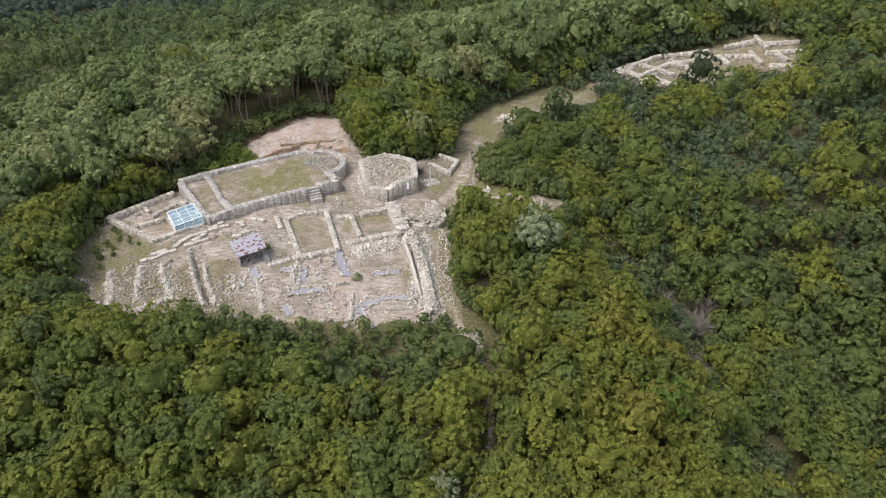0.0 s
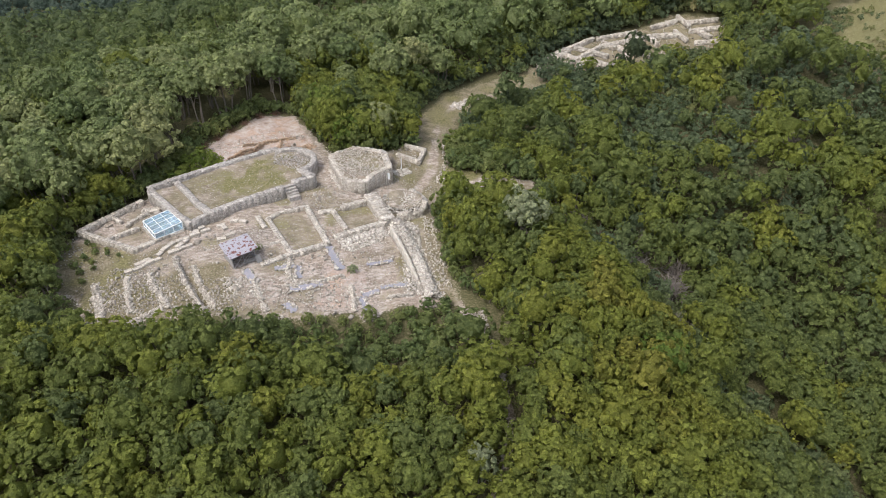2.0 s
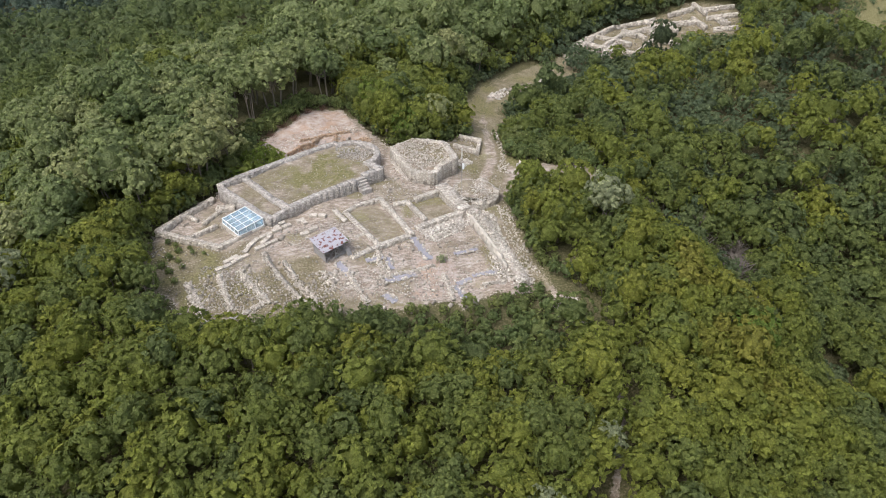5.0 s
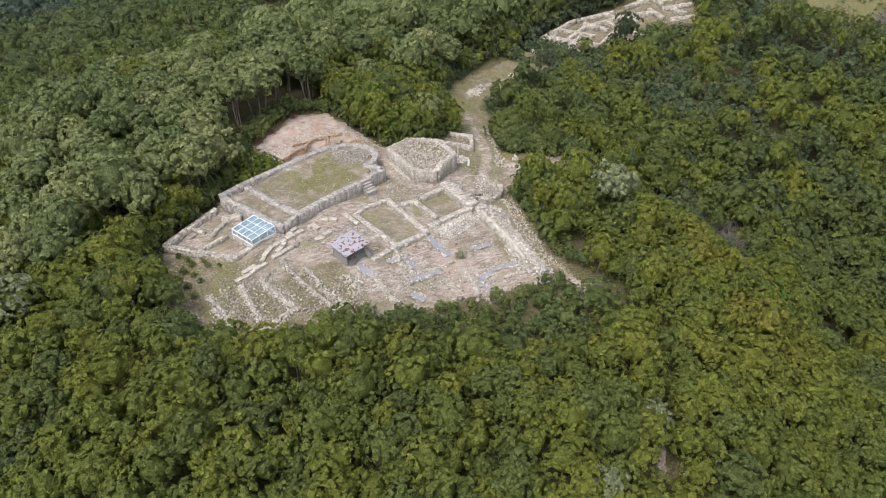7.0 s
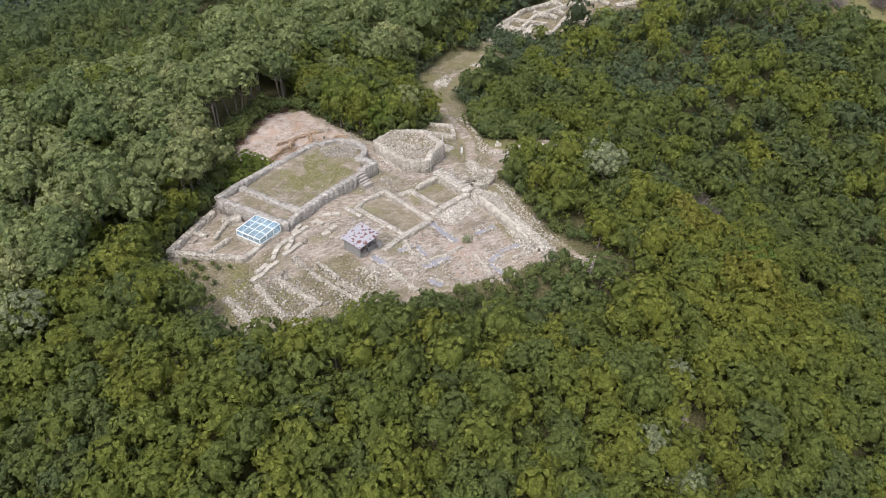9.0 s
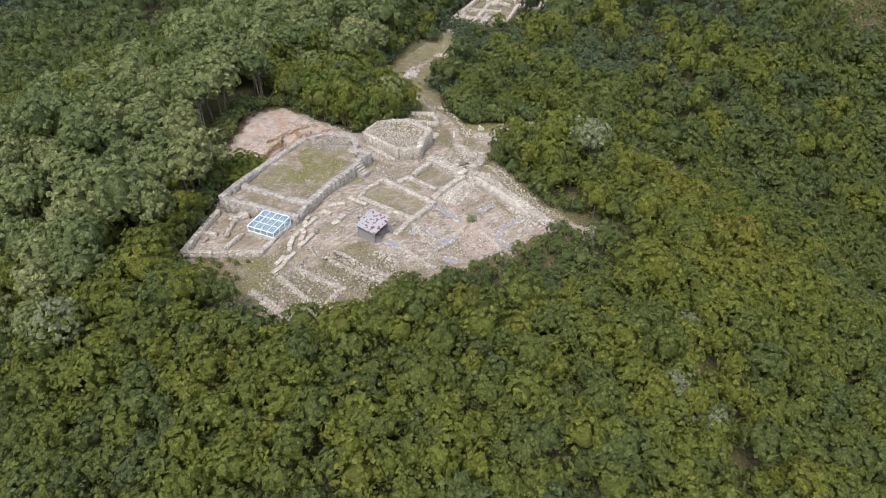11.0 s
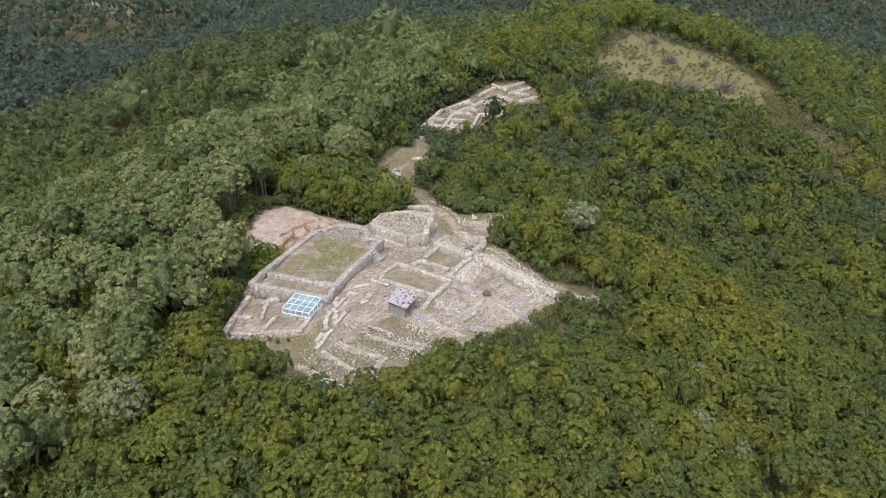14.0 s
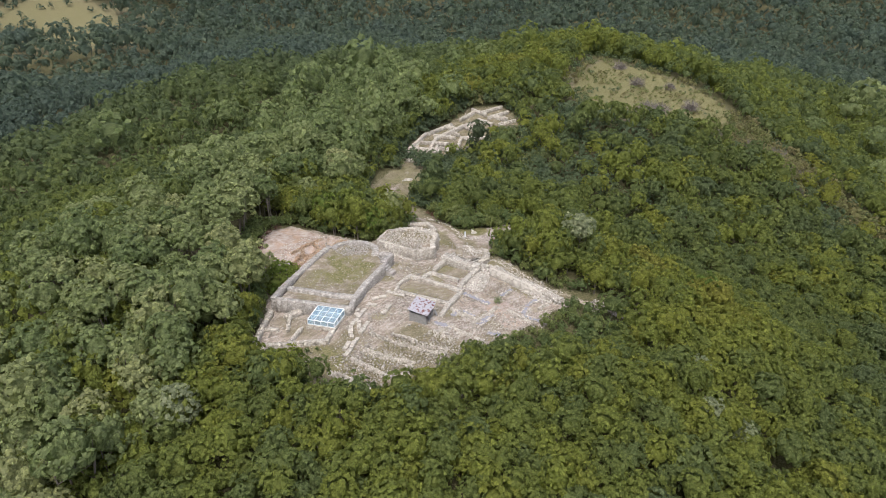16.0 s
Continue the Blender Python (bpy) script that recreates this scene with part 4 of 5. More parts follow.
for k in range(4):
    u0, u1 = k / 4 - 0.01, (k + 1) / 4 + 0.015
    lift = Vector((0, 0, 0.02 * (k % 2)))
    slip = 0.06 * ((k * 7) % 3 - 1)
    corrugated("roof_sheet", rl.lerp(rb_, u0) + lift, rl.lerp(rb_, u1) + lift, rf.lerp(rr, u1) + lift + (rf - rl).normalized() * slip, rf.lerp(rr, u0) + lift + (rf - rl).normalized() * slip, 6, shed, rust_sheet)


def roof_at(u, v):
    return rl.lerp(rb_, u).lerp(rf.lerp(rr, u), v)


for u, v in ((0.1, 0.08), (0.9, 0.08), (0.1, 0.86), (0.9, 0.86), (0.5, 0.86)):
    p = roof_at(u, v)
    beam("post", (p.x - O.x, p.y - O.y, gz(p.x, p.y) - 0.3 - O.z), (p.x - O.x, p.y - O.y, p.z - 0.05 - O.z), 0.13, 0.13, old_timber, shed, up=(1, 0, 0))
for v in (0.08, 0.47, 0.86):
    beam("purlin", roof_at(0.02, v) - O - Vector((0, 0, 0.1)), roof_at(0.98, v) - O - Vector((0, 0, 0.1)), 0.1, 0.12, old_timber, shed)


def boards(u0, v0, u1, v1, n, top, gap=0.03, skip=()):
    a, b = roof_at(u0, v0), roof_at(u1, v1)
    for k in range(n):
        if k in skip:
            continue
        h0 = 0.1 + (top - 0.1) * k / n
        h1 = 0.1 + (top - 0.1) * (k + 1) / n - gap
        za, zb = gz(a.x, a.y), gz(b.x, b.y)
        beam("board", (a.x - O.x, a.y - O.y, za + (h0 + h1) / 2 - O.z + rng.normal(0, 0.02)), (b.x - O.x, b.y - O.y, zb + (h0 + h1) / 2 - O.z + rng.normal(0, 0.03)), 0.035, h1 - h0, old_timber, shed)


boards(0.1, 0.1, 0.1, 0.86, 8, 1.75)
boards(0.1, 0.08, 0.9, 0.08, 9, 2.3)
boards(0.9, 0.1, 0.9, 0.86, 4, 0.95)
boards(0.5, 0.86, 0.9, 0.86, 3, 0.75)
for a, b in (((0.12, 0.9), (0.5, 0.9)), ((0.5, 0.9), (0.88, 0.9)), ((0.3, 0.95), (0.75, 0.92))):
    p, q = roof_at(*a), roof_at(*b)
    beam("brace", (p.x - O.x, p.y - O.y, gz(p.x, p.y) + 0.15 - O.z), (q.x - O.x, q.y - O.y, q.z - 0.25 - O.z), 0.09, 0.05, old_timber, shed)
p, q = roof_at(0.95, 0.98), roof_at(1.02, 0.8)
lean = bar(bmesh.new(), (p.x - O.x + 0.2, p.y - O.y - 0.2, gz(p.x, p.y) - O.z), (p.x - O.x - 0.1, p.y - O.y + 0.2, gz(p.x, p.y) + 1.1 - O.z), 0.8, 0.03)
part("leaning_sheet", lean, old_timber, shed, "bent grey metal sheet")

# ---- paving and footing blocks of the old street: each block its own ----
def block_mesh(length, width, height):
    bm = bmesh.new()
    bmesh.ops.create_cube(bm, size=1)
    bmesh.ops.scale(bm, vec=(length, width, height), verts=bm.verts)
    bmesh.ops.bevel(bm, geom=bm.edges[:], offset=0.05, segments=1, affect="EDGES")
    for v_ in bm.verts:
        v_.co += Vector(rng.normal(0, 0.022, 3))
    me = bpy.data.meshes.new("block")
    bm.to_mesh(me)
    bm.free()
    me.materials.append(limestone)
    return me


block_stock = [block_mesh(rng.uniform(0.85, 1.5), rng.uniform(0.6, 0.85), 0.55) for _ in range(10)]


def block_row(label, line, z_up, gaps=()):
    row = empty("block_wall", *line[0], gz(*line[0]), label, "wall", "ashlar rows")
    count = 0
    for a, b in zip(line, line[1:]):
        a, b = Vector(a), Vector(b)
        pos, run = 0.0, (b - a).length
        while pos < run - 0.3:
            me = block_stock[int(rng.integers(10))]
            w = me.vertices[0].co.x
            w = max(abs(v_.co.x) for v_ in me.vertices) * 2
            p = a + (b - a) * ((pos + w / 2) / run)
            if count not in gaps:
                ob = new("block", me)
                ob.parent = row
                d = b - a
                ob.matrix_basis = Matrix.Translation(-row.location) @ pose(p.x + rng.normal(0, 0.06), p.y + rng.normal(0, 0.06), gz(p.x, p.y) + z_up - 0.2 + rng.normal(0, 0.05), rng.normal(0, 2.5), rng.normal(0, 2.5), math.degrees(math.atan2(d.y, d.x)) + rng.normal(0, 4))
            pos += w + 0.04
            count += 1
    return row


block_row("row of large squared limestone blocks along the old street", [(-44.9, 85.4), (-42.3, 86.9), (-38.8, 89.0), (-36.2, 90.6)], 0.35, (5,))
block_row("second row of large limestone blocks along the old street", [(-43.9, 86.9), (-41.0, 88.9), (-40.0, 90.4)], 0.3, (2,))
block_row("broken row of limestone blocks along the old street", [(-40.4, 90.0), (-38.7, 91.8), (-35.2, 93.6), (-32.2, 95.2), (-31.4, 93.8)], 0.3, (6,))
block_row("short stub of limestone blocks across the street", [(-38.4, 90.2), (-37.0, 91.9)], 0.35)
block_row("pair of limestone blocks on the bare earth", [(-30.9, 96.2), (-29.0, 95.5)], 0.35)
block_row("pair of limestone blocks near the shed", [(-32.7, 91.3), (-30.8, 91.9)], 0.4)
block_row("low steps of limestone blocks by the church corner", [(-36.4, 93.6), (-34.6, 95.2)], 0.35)

# ---- strips of blue ground sheet weighted with stones ----
STRIPS = [((-15.9, 88.0), (-14.1, 82.9), 1.2), ((-21.4, 78.8), (-16.9, 79.7), 1.2), ((-11.6, 77.0), (-10.8, 73.6), 0.9), ((-22, 76), (-20.6, 74.2), 1.1),
          ((-23.6, 83), (-20.8, 84), 0.9), ((-27.8, 83.2), (-26.2, 80.2), 1.1), ((-10.4, 83.6), (-6.4, 84.3), 0.6), ((-8.7, 78.6), (-4.6, 79.2), 0.8), ((-11.4, 77.3), (-9, 78.2), 0.8), ((-20.3, 84), (-20.2, 81), 0.9)]
for a, b, w in STRIPS:
    a, b = np.array(a), np.array(b)
    run = np.hypot(*(b - a))
    d = (b - a) / run
    nr = np.array([-d[1], d[0]])
    nu, nv = max(6, int(run / 0.3)), 5
    pts, q = [], []
    for s in (0.0, 0.025):
        for i_ in range(nu + 1):
            for j in range(nv + 1):
                p = a + d * run * i_ / nu + nr * w * (j / nv - 0.5 + 0.12 * math.sin(i_ * 1.7 + j))
                pts.append((p[0], p[1], gz(*p) + 0.10 + s + 0.08 * math.sin(i_ * 2.1 + j * 1.3)))
    m_ = nv + 1
    for s in range(2):
        o_ = s * m_ * (nu + 1)
        q += [(o_ + i_ * m_ + j, o_ + (i_ + 1) * m_ + j, o_ + (i_ + 1) * m_ + j + 1, o_ + i_ * m_ + j + 1) for i_ in range(nu) for j in range(nv)]
    t_ = empty("ground_sheet", *a, gz(*a), "strip of faded blue geotextile laid over a trench edge", "ground sheet", "blue ground sheets")
    link_mesh("fabric", np.array(pts) - np.array(t_.location), q, blue_sheet, t_, flat=False)
    n = int(run * 5)
    k, side = rng.uniform(0, run, n), rng.choice([-0.5, 0.5], n) * w + rng.normal(0, 0.1, n)
    c = a + k[:, None] * d + side[:, None] * nr
    sz = 0.24 * np.exp(rng.normal(0, 0.3, n))
    link_mesh("stone_edging", *stones(np.stack([c[:, 0], c[:, 1], ground_z(c[:, 0], c[:, 1]) + 0.14], 1) - np.array(t_.location), np.stack([sz * 1.2, sz, sz * 0.8], 1), rng.uniform(0, 6, n), 0.2, 0.2), pale_stone, t_, "pale stones along the edges")["kind"] = "stuff"

# ---- posts and planks ----
def rod(name, x, y, h, r, material, label, category, tilt=(0, 0)):
    bm = bmesh.new()
    bmesh.ops.create_cone(bm, segments=8, radius1=r, radius2=r * 0.8, depth=h, cap_ends=True)
    bmesh.ops.translate(bm, vec=(0, 0, h / 2 - 0.15), verts=bm.verts)
    me = bpy.data.meshes.new(name)
    bm.to_mesh(me)
    bm.free()
    me.materials.append(material)
    ob = new(name, me)
    ob.matrix_basis = pose(x, y, gz(x, y), tilt[0], tilt[1], 0)
    return tagged(ob, label, category)


rod("iron_rod", -3.9, 83.3, 1.6, 0.05, dark_iron, "dark iron rod standing in the rampart rubble", "rod", (3, 4))
rod("metal_post", -2.3, 112.1, 2.6, 0.1, white_paint, "thin pale metal post beside the tower", "post")
flag = empty("flagpole", -5.8, 98.0, 0.5, "thin pole with a narrow white pennant on the tower stump", "flagpole")
bm = bmesh.new()
bmesh.ops.create_cone(bm, segments=8, radius1=0.035, radius2=0.02, depth=6.2, cap_ends=True)
bmesh.ops.translate(bm, vec=(0, 0, 3.0), verts=bm.verts)
part("pole", bm, old_timber, flag)
bm = bmesh.new()
cols = [[bm.verts.new((0.04 + 0.34 * u + 0.05 * math.sin(v_ * 3), 0.06 * math.sin(u * 4 + v_ * 2) + e, 6.05 - 1.15 * v_)) for u in (0, 0.5, 1)] for e in (-0.008, 0.008) for v_ in (0, 0.33, 0.66, 1)]
for e in (0, 4):
    for r_ in range(3):
        for c_ in range(2):
            bm.faces.new((cols[e + r_][c_], cols[e + r_][c_ + 1], cols[e + r_ + 1][c_ + 1], cols[e + r_ + 1][c_]))
part("pennant", bm, white_paint, flag, "narrow white cloth pennant")

# ---- trees ----
def rosettes(c, nrm, size, blades):
    """Ragged little caps of leaves at the points c that open along nrm."""
    n = len(c)
    nrm = nrm / np.linalg.norm(nrm, axis=1)[:, None]
    u = np.cross(nrm, rng.normal(size=(n, 3)))
    u /= np.linalg.norm(u, axis=1)[:, None] + 1e-9
    w = np.cross(nrm, u)
    big = size * rng.uniform(0.65, 1.35, n)
    if blades == 2:                                  # a folded spray of leaves
        p, q = (u * (big * rng.uniform(0.9, 1.4, n))[:, None]), (w * (big * rng.uniform(0.5, 0.9, n))[:, None])
        fall = nrm * (big * rng.uniform(0.05, 0.45, n))[:, None]
        v = np.stack([c - p - 0.5 * fall, c + q - fall, c + p * rng.uniform(0.6, 1.0, (n, 1)), c - q - fall * rng.uniform(0.2, 1, (n, 1))], 1)
        return v.reshape(-1, 3), (np.array([(0, 1, 2), (0, 2, 3)])[None] + 4 * np.arange(n)[:, None, None]).reshape(-1, 3)
    turn = np.arange(blades) * 2 * math.pi / blades + rng.normal(0, 0.25, (n, blades))
    far = big[:, None] * rng.uniform(0.55, 1.4, (n, blades))
    drop = big[:, None] * rng.uniform(0.05, 0.6, (n, blades))
    rim = c[:, None] + (np.cos(turn) * far)[..., None] * u[:, None] + (np.sin(turn) * far)[..., None] * w[:, None] - drop[..., None] * nrm[:, None]
    v = np.concatenate([(c + nrm * (0.12 * big)[:, None])[:, None], rim], 1)
    k = np.arange(blades)
    f = np.stack([np.zeros(blades, int), 1 + k, 1 + (k + 1) % blades], 1)
    return v.reshape(-1, 3), (f[None] + (blades + 1) * np.arange(n)[:, None, None]).reshape(-1, 3)


t_ = (1 + 5 ** 0.5) / 2
ICO = np.array([(-1, t_, 0), (1, t_, 0), (-1, -t_, 0), (1, -t_, 0), (0, -1, t_), (0, 1, t_), (0, -1, -t_), (0, 1, -t_), (t_, 0, -1), (t_, 0, 1), (-t_, 0, -1), (-t_, 0, 1)]) / math.hypot(1, t_)
ICOF = np.array([(0, 11, 5), (0, 5, 1), (0, 1, 7), (0, 7, 10), (0, 10, 11), (1, 5, 9), (5, 11, 4), (11, 10, 2), (10, 7, 6), (7, 1, 8),
                 (3, 9, 4), (3, 4, 2), (3, 2, 6), (3, 6, 8), (3, 8, 9), (4, 9, 5), (2, 4, 11), (6, 2, 10), (8, 6, 7), (9, 8, 1)])


def split_faces(v, f):
    """Each three-cornered face of a round body split in four."""
    v, seen, out_ = [tuple(p) for p in v], {}, []

    def middle(a, b):
        key = (min(a, b), max(a, b))
        if key not in seen:
            m = np.array(v[a]) + np.array(v[b])
            v.append(tuple(m / np.linalg.norm(m)))
            seen[key] = len(v) - 1
        return seen[key]
    for a, b, c in f:
        p, q, r = middle(a, b), middle(b, c), middle(c, a)
        out_ += [(a, p, r), (p, b, q), (r, q, c), (p, q, r)]
    return np.array(v), np.array(out_)


BODY = [(ICO, ICOF)]
for _ in range(2):
    BODY.append(split_faces(*BODY[-1]))


def crown(radius, height, up, down, boughs, clumps, size, tufts, leaf, blades, level, hem):
    """A crown of boughs that carry clumps of leaf tufts round a leafy core. up and down: its depth over and under its widest part."""
    lobes = rng.normal(size=(boughs, 3)) + np.array([0, 0, 0.35])
    lobes /= np.linalg.norm(lobes, axis=1)[:, None]
    push = rng.uniform(0.10, 0.30, boughs)
    tight = 1.3 * boughs

    def shape(d):
        """Reach of the crown along the directions d."""
        return 0.78 + (np.exp(-tight * (1 - d @ lobes.T)) * push).max(1)

    def seat(d, reach):
        return d * reach[:, None] * np.where(d[:, 2:] > 0, np.array([[radius, radius, up]]), np.array([[radius, radius, down]])) + np.array([0, 0, height - up])
    v, f = BODY[level]
    pieces = [(seat(v, shape(v) * rng.uniform(0.52, 0.7, len(v))), f[v[f].mean(1)[:, 2] > -0.35])]
    # clumps spread evenly over the crown
    k = np.arange(clumps) + 0.5
    z = 1 - (k / clumps) ** 1.3 * (1 - hem)
    a = k * 2.39996 + rng.normal(0, 0.35, clumps)
    z = np.clip(z + rng.normal(0, 0.6 / clumps ** 0.5, clumps) * 0.3, -1, 1)
    w = np.sqrt(1 - z * z)
    d = np.stack([w * np.cos(a), w * np.sin(a), z], 1)
    c = seat(d, shape(d) * rng.uniform(0.74, 0.92, clumps))
    big = size * np.exp(rng.normal(0, 0.22, clumps))
    # on each clump sit tufts: small ragged rosettes of leaves that spread from one shoot
    host = np.repeat(np.arange(clumps), tufts)
    e = rng.normal(size=(len(host), 3))
    e /= np.linalg.norm(e, axis=1)[:, None]
    out_ = 1.15 * d[host] + e + np.array([0, 0, 0.25])
    out_ /= np.linalg.norm(out_, axis=1)[:, None]
    at = c[host] + out_ * (big[host] * rng.uniform(0.8, 1.1, len(host)))[:, None]
    pieces.append(rosettes(at, out_ + rng.normal(0, 0.3, out_.shape), leaf, blades))
    return joined(pieces)


def limb(a, b, r0, r1, sides=6):
    a, b = np.array(a, float), np.array(b, float)
    d = (b - a) / np.linalg.norm(b - a)
    u = np.cross(d, [0.3, 0.9, 0.1])
    u /= np.linalg.norm(u)
    w = np.cross(d, u)
    k = np.arange(sides) * 2 * math.pi / sides
    ring = np.cos(k)[:, None] * u + np.sin(k)[:, None] * w
    q = np.array([(i_, (i_ + 1) % sides, sides + (i_ + 1) % sides, sides + i_) for i_ in range(sides)])
    return np.concatenate([a + ring * r0, b + ring * r1]), q


def trunk(height, radius, r, lean=0.05, forks=4, stems=1):
    pieces = []
    for n in range(stems):
        lay = 0.0 if stems == 1 else 0.12 * radius
        foot = rng.normal(0, 1, 3) * np.array([lay, lay, 0]) + [0, 0, -0.5]
        top = np.array([foot[0] * 2 + rng.normal(0, lean) * height, foot[1] * 2 + rng.normal(0, lean) * height, height * 0.6])
        mid = (foot + top) / 2 + [rng.normal(0, 0.1), rng.normal(0, 0.1), 0]
        pieces += [limb(foot, mid, r * 1.2, r * 0.85), limb(mid, top, r * 0.85, r * 0.5)]
        for k in range(forks):
            a = k * 6.283 / forks + rng.normal(0, 0.4)
            pieces.append(limb(mid + (top - mid) * rng.uniform(0.2, 1), (radius * 0.6 * math.cos(a), radius * 0.6 * math.sin(a), height * rng.uniform(0.6, 0.8)), r * 0.45, r * 0.12, 4))
    return joined(pieces)


KINDS = {
    # radius, height, spacing, boughs; at each distance: clumps, clump size, tufts on each, tuft size, blades, fineness of the core
    "oak": dict(r=(2.0, 3.2), h=(5.2, 6.9), gap=2.35, boughs=9, edge=(38, 0.55, 11, 0.27, 2, 1), near=(38, 0.56, 11, 0.28, 2, 1), mid=(26, 0.64, 9, 0.34, 2, 0), back=(18, 0.72, 7, 0.38, 2, 0), far=(12, 0.85, 5, 0.46, 2, 0)),
    "tall": dict(r=(3.5, 5.1), h=(10.3, 12.6), gap=4.6, boughs=14, edge=(84, 0.66, 8, 0.36, 4, 1), near=(80, 0.7, 7, 0.38, 4, 1), mid=(64, 0.8, 7, 0.43, 4, 1), back=(44, 0.95, 7, 0.48, 2, 0), far=(20, 1.2, 6, 0.7, 2, 0)),
    "scrub": dict(r=(1.4, 2.3), h=(2.2, 4.0), gap=1.8, boughs=7, edge=(20, 0.46, 11, 0.24, 2, 1), near=(18, 0.48, 10, 0.25, 2, 1), mid=(13, 0.56, 8, 0.32, 2, 0), back=(11, 0.6, 6, 0.36, 2, 0), far=(8, 0.7, 4, 0.46, 2, 0)),
}


def variant(kind, level):
    k = KINDS[kind]
    r, h = rng.uniform(*k["r"]), rng.uniform(*k["h"])
    clumps, size, tufts, leaf, blades, fine = k[level]
    up = min((0.7 if kind != "tall" else 0.85) * r, h * 0.5) * rng.uniform(0.9, 1.25)
    down = (h - up) * 0.95 if kind != "tall" else r * (0.5 if level == "edge" else 1.1)
    hem = -0.85 if level == "edge" else -0.5
    c = crown(r, h, up, down, k["boughs"], clumps, size, tufts, leaf, blades, fine, hem)
    return c, trunk(h, r, {"oak": 0.13, "tall": 0.15, "scrub": 0.06}[kind], forks=4 if level == "edge" else 0, stems=3 if kind == "tall" else 1), r, h


TALLWOOD = [(-46, 109), (-58, 101), (-72, 84), (-88, 78), (-110, 72), (-118, 106), (-96, 138), (-73, 155), (-50, 167), (-28, 173), (-12, 184), (8, 204), (30, 226), (62, 256), (108, 266), (80, 200),
            (50, 185), (30, 178), (15, 170), (3, 152), (-7, 143), (-20, 140), (-30, 139), (-39, 129), (-42, 119)]
SCRUBLAND = [(3, 108), (10, 133), (18, 146), (32, 153), (42, 160), (62, 158), (72, 161), (84, 157), (96, 150), (104, 118), (70, 98), (34, 96), (18, 103)]
VISTA = [(-190, 90), (-175, -30), (-60, -60), (80, -50), (170, 10), (700, 150), (790, 320), (500, 760), (80, 860), (-120, 560), (-330, 420), (-130, 150)]

# seats of the trees, by dart throwing; wider apart with distance from the flight line
cand = []
for (x0, x1, y0, y1, n) in ((-125, 200, 10, 240, 150000), (-190, 200, -60, 60, 16000), (-340, 430, 60, 480, 60000), (-340, 800, 60, 880, 40000)):
    cand.append(np.stack([rng.uniform(x0, x1, n), rng.uniform(y0, y1, n)], 1))
cand = np.concatenate(cand)
cx, cy = cand[:, 0], cand[:, 1]
ok = outline_distance(VISTA, cx, cy) < 0
cand = cand[ok]
cx, cy = cand[:, 0], cand[:, 1]
away = line_distance([(-98, 3), (0, 3)], cx, cy)
d_site, d_tall, d_scrub = outline_distance(SITE, cx, cy), outline_distance(TALLWOOD, cx, cy), outline_distance(SCRUBLAND, cx, cy)
d_bare, d_dig2 = outline_distance(BARE, cx, cy), outline_distance(DIG2, cx, cy)
d_track, d_foot = line_distance(TRACK, cx, cy), line_distance(FOOTPATH, cx, cy)
d_meadow = outline_distance(MEADOW, cx, cy)
spot = rng.random(len(cx))
scar = np.min([np.hypot(cx - a, (cy - b) * 0.7) / r for a, b, r in SCARS], axis=0)
blot = vnoise(cx, cy, 26, 41)
kindof = np.where((d_tall + (blot - 0.5) * 14 < 0) & (spot < 0.8), "tall", np.where((d_scrub + (blot - 0.5) * 10 < 0) & (spot < 0.6), "scrub", "oak"))
d_olive = line_distance([(146, 122), (142, 103), (138, 86), (124, 64)], cx, cy)
kindof = np.where((d_olive < 13) & (spot < 0.75), "scrub", kindof)
kindof = np.where((away > 150) & (away < 270) & (kindof == "oak") & (vnoise(cx, cy, 40, 43) > 0.66) & (spot < 0.12) & (d_bare > 40) & (d_olive > 30), "tall", kindof)
d_pit = outline_distance(PIT, cx, cy)
kindof = np.where((d_pit < 18) & (cx < -21) & (d_site > 0), "tall", kindof)
kindof = np.where(scar < 0.66, "scrub", kindof)
d_heath = outline_distance(HEATH, cx, cy)
kindof = np.where(d_heath < 3, "scrub", kindof)
kindof = np.where((d_bare < 6) & (kindof != "scrub"), "scrub", kindof)
# the low hollow in front of the dig, hollow with scrub
d_hollow = outline_distance([(-27, 74), (-20, 67), (-13, 64), (-7, 62.5), (0, 65), (3, 70), (0, 76), (-12, 74)], cx, cy)
d_gully = line_distance(GULLY, cx, cy)
kindof = np.where((d_gully < 5) & (spot < 0.6), "scrub", kindof)
kindof = np.where((d_hollow < 0) | ((d_site < 4.5) & (cy < 80)), "scrub", kindof)
kindof = np.where((cx > 7) & (cx < 23) & (cy > 95.5) & (cy < 102), "scrub", kindof)          # low growth in front of the sandy bank
rad = np.select([kindof == "oak", kindof == "tall"], [1.3, 2.0], 1.0)
free = (d_site > rad + 0.4) & (d_dig2 > rad + 0.4) & (d_track > rad + 1.6) & (d_foot > rad + np.where(cy > 64, 0.9, 0.35)) & (d_meadow > rad + 0.3) & (np.hypot(cx - 3.6, cy - 71) > rad + 2.2)
DRY = [(33, 87, 4.0), (39, 83.5, 4.2), (36, 76, 3.6), (29.5, 91, 3.4), (36, 92, 3.8), (43, 78, 3.4), (40, 71, 3.2), (42, 88, 3.4), (26, 96, 3.0), (75, 114, 3.0), (61, 152, 2.2), (64, 154.5, 2.2), (59.5, 149.5, 2.0)]
for a, b, r in DRY:                                    # room for the leafless shrubs
    free &= np.hypot(cx - a, cy - b) > 0.72 * r
free &= (np.hypot(cx - 59.5, cy - 157) > 3.4) & (np.hypot(cx - 60.5, cy - 151) > 2.6)
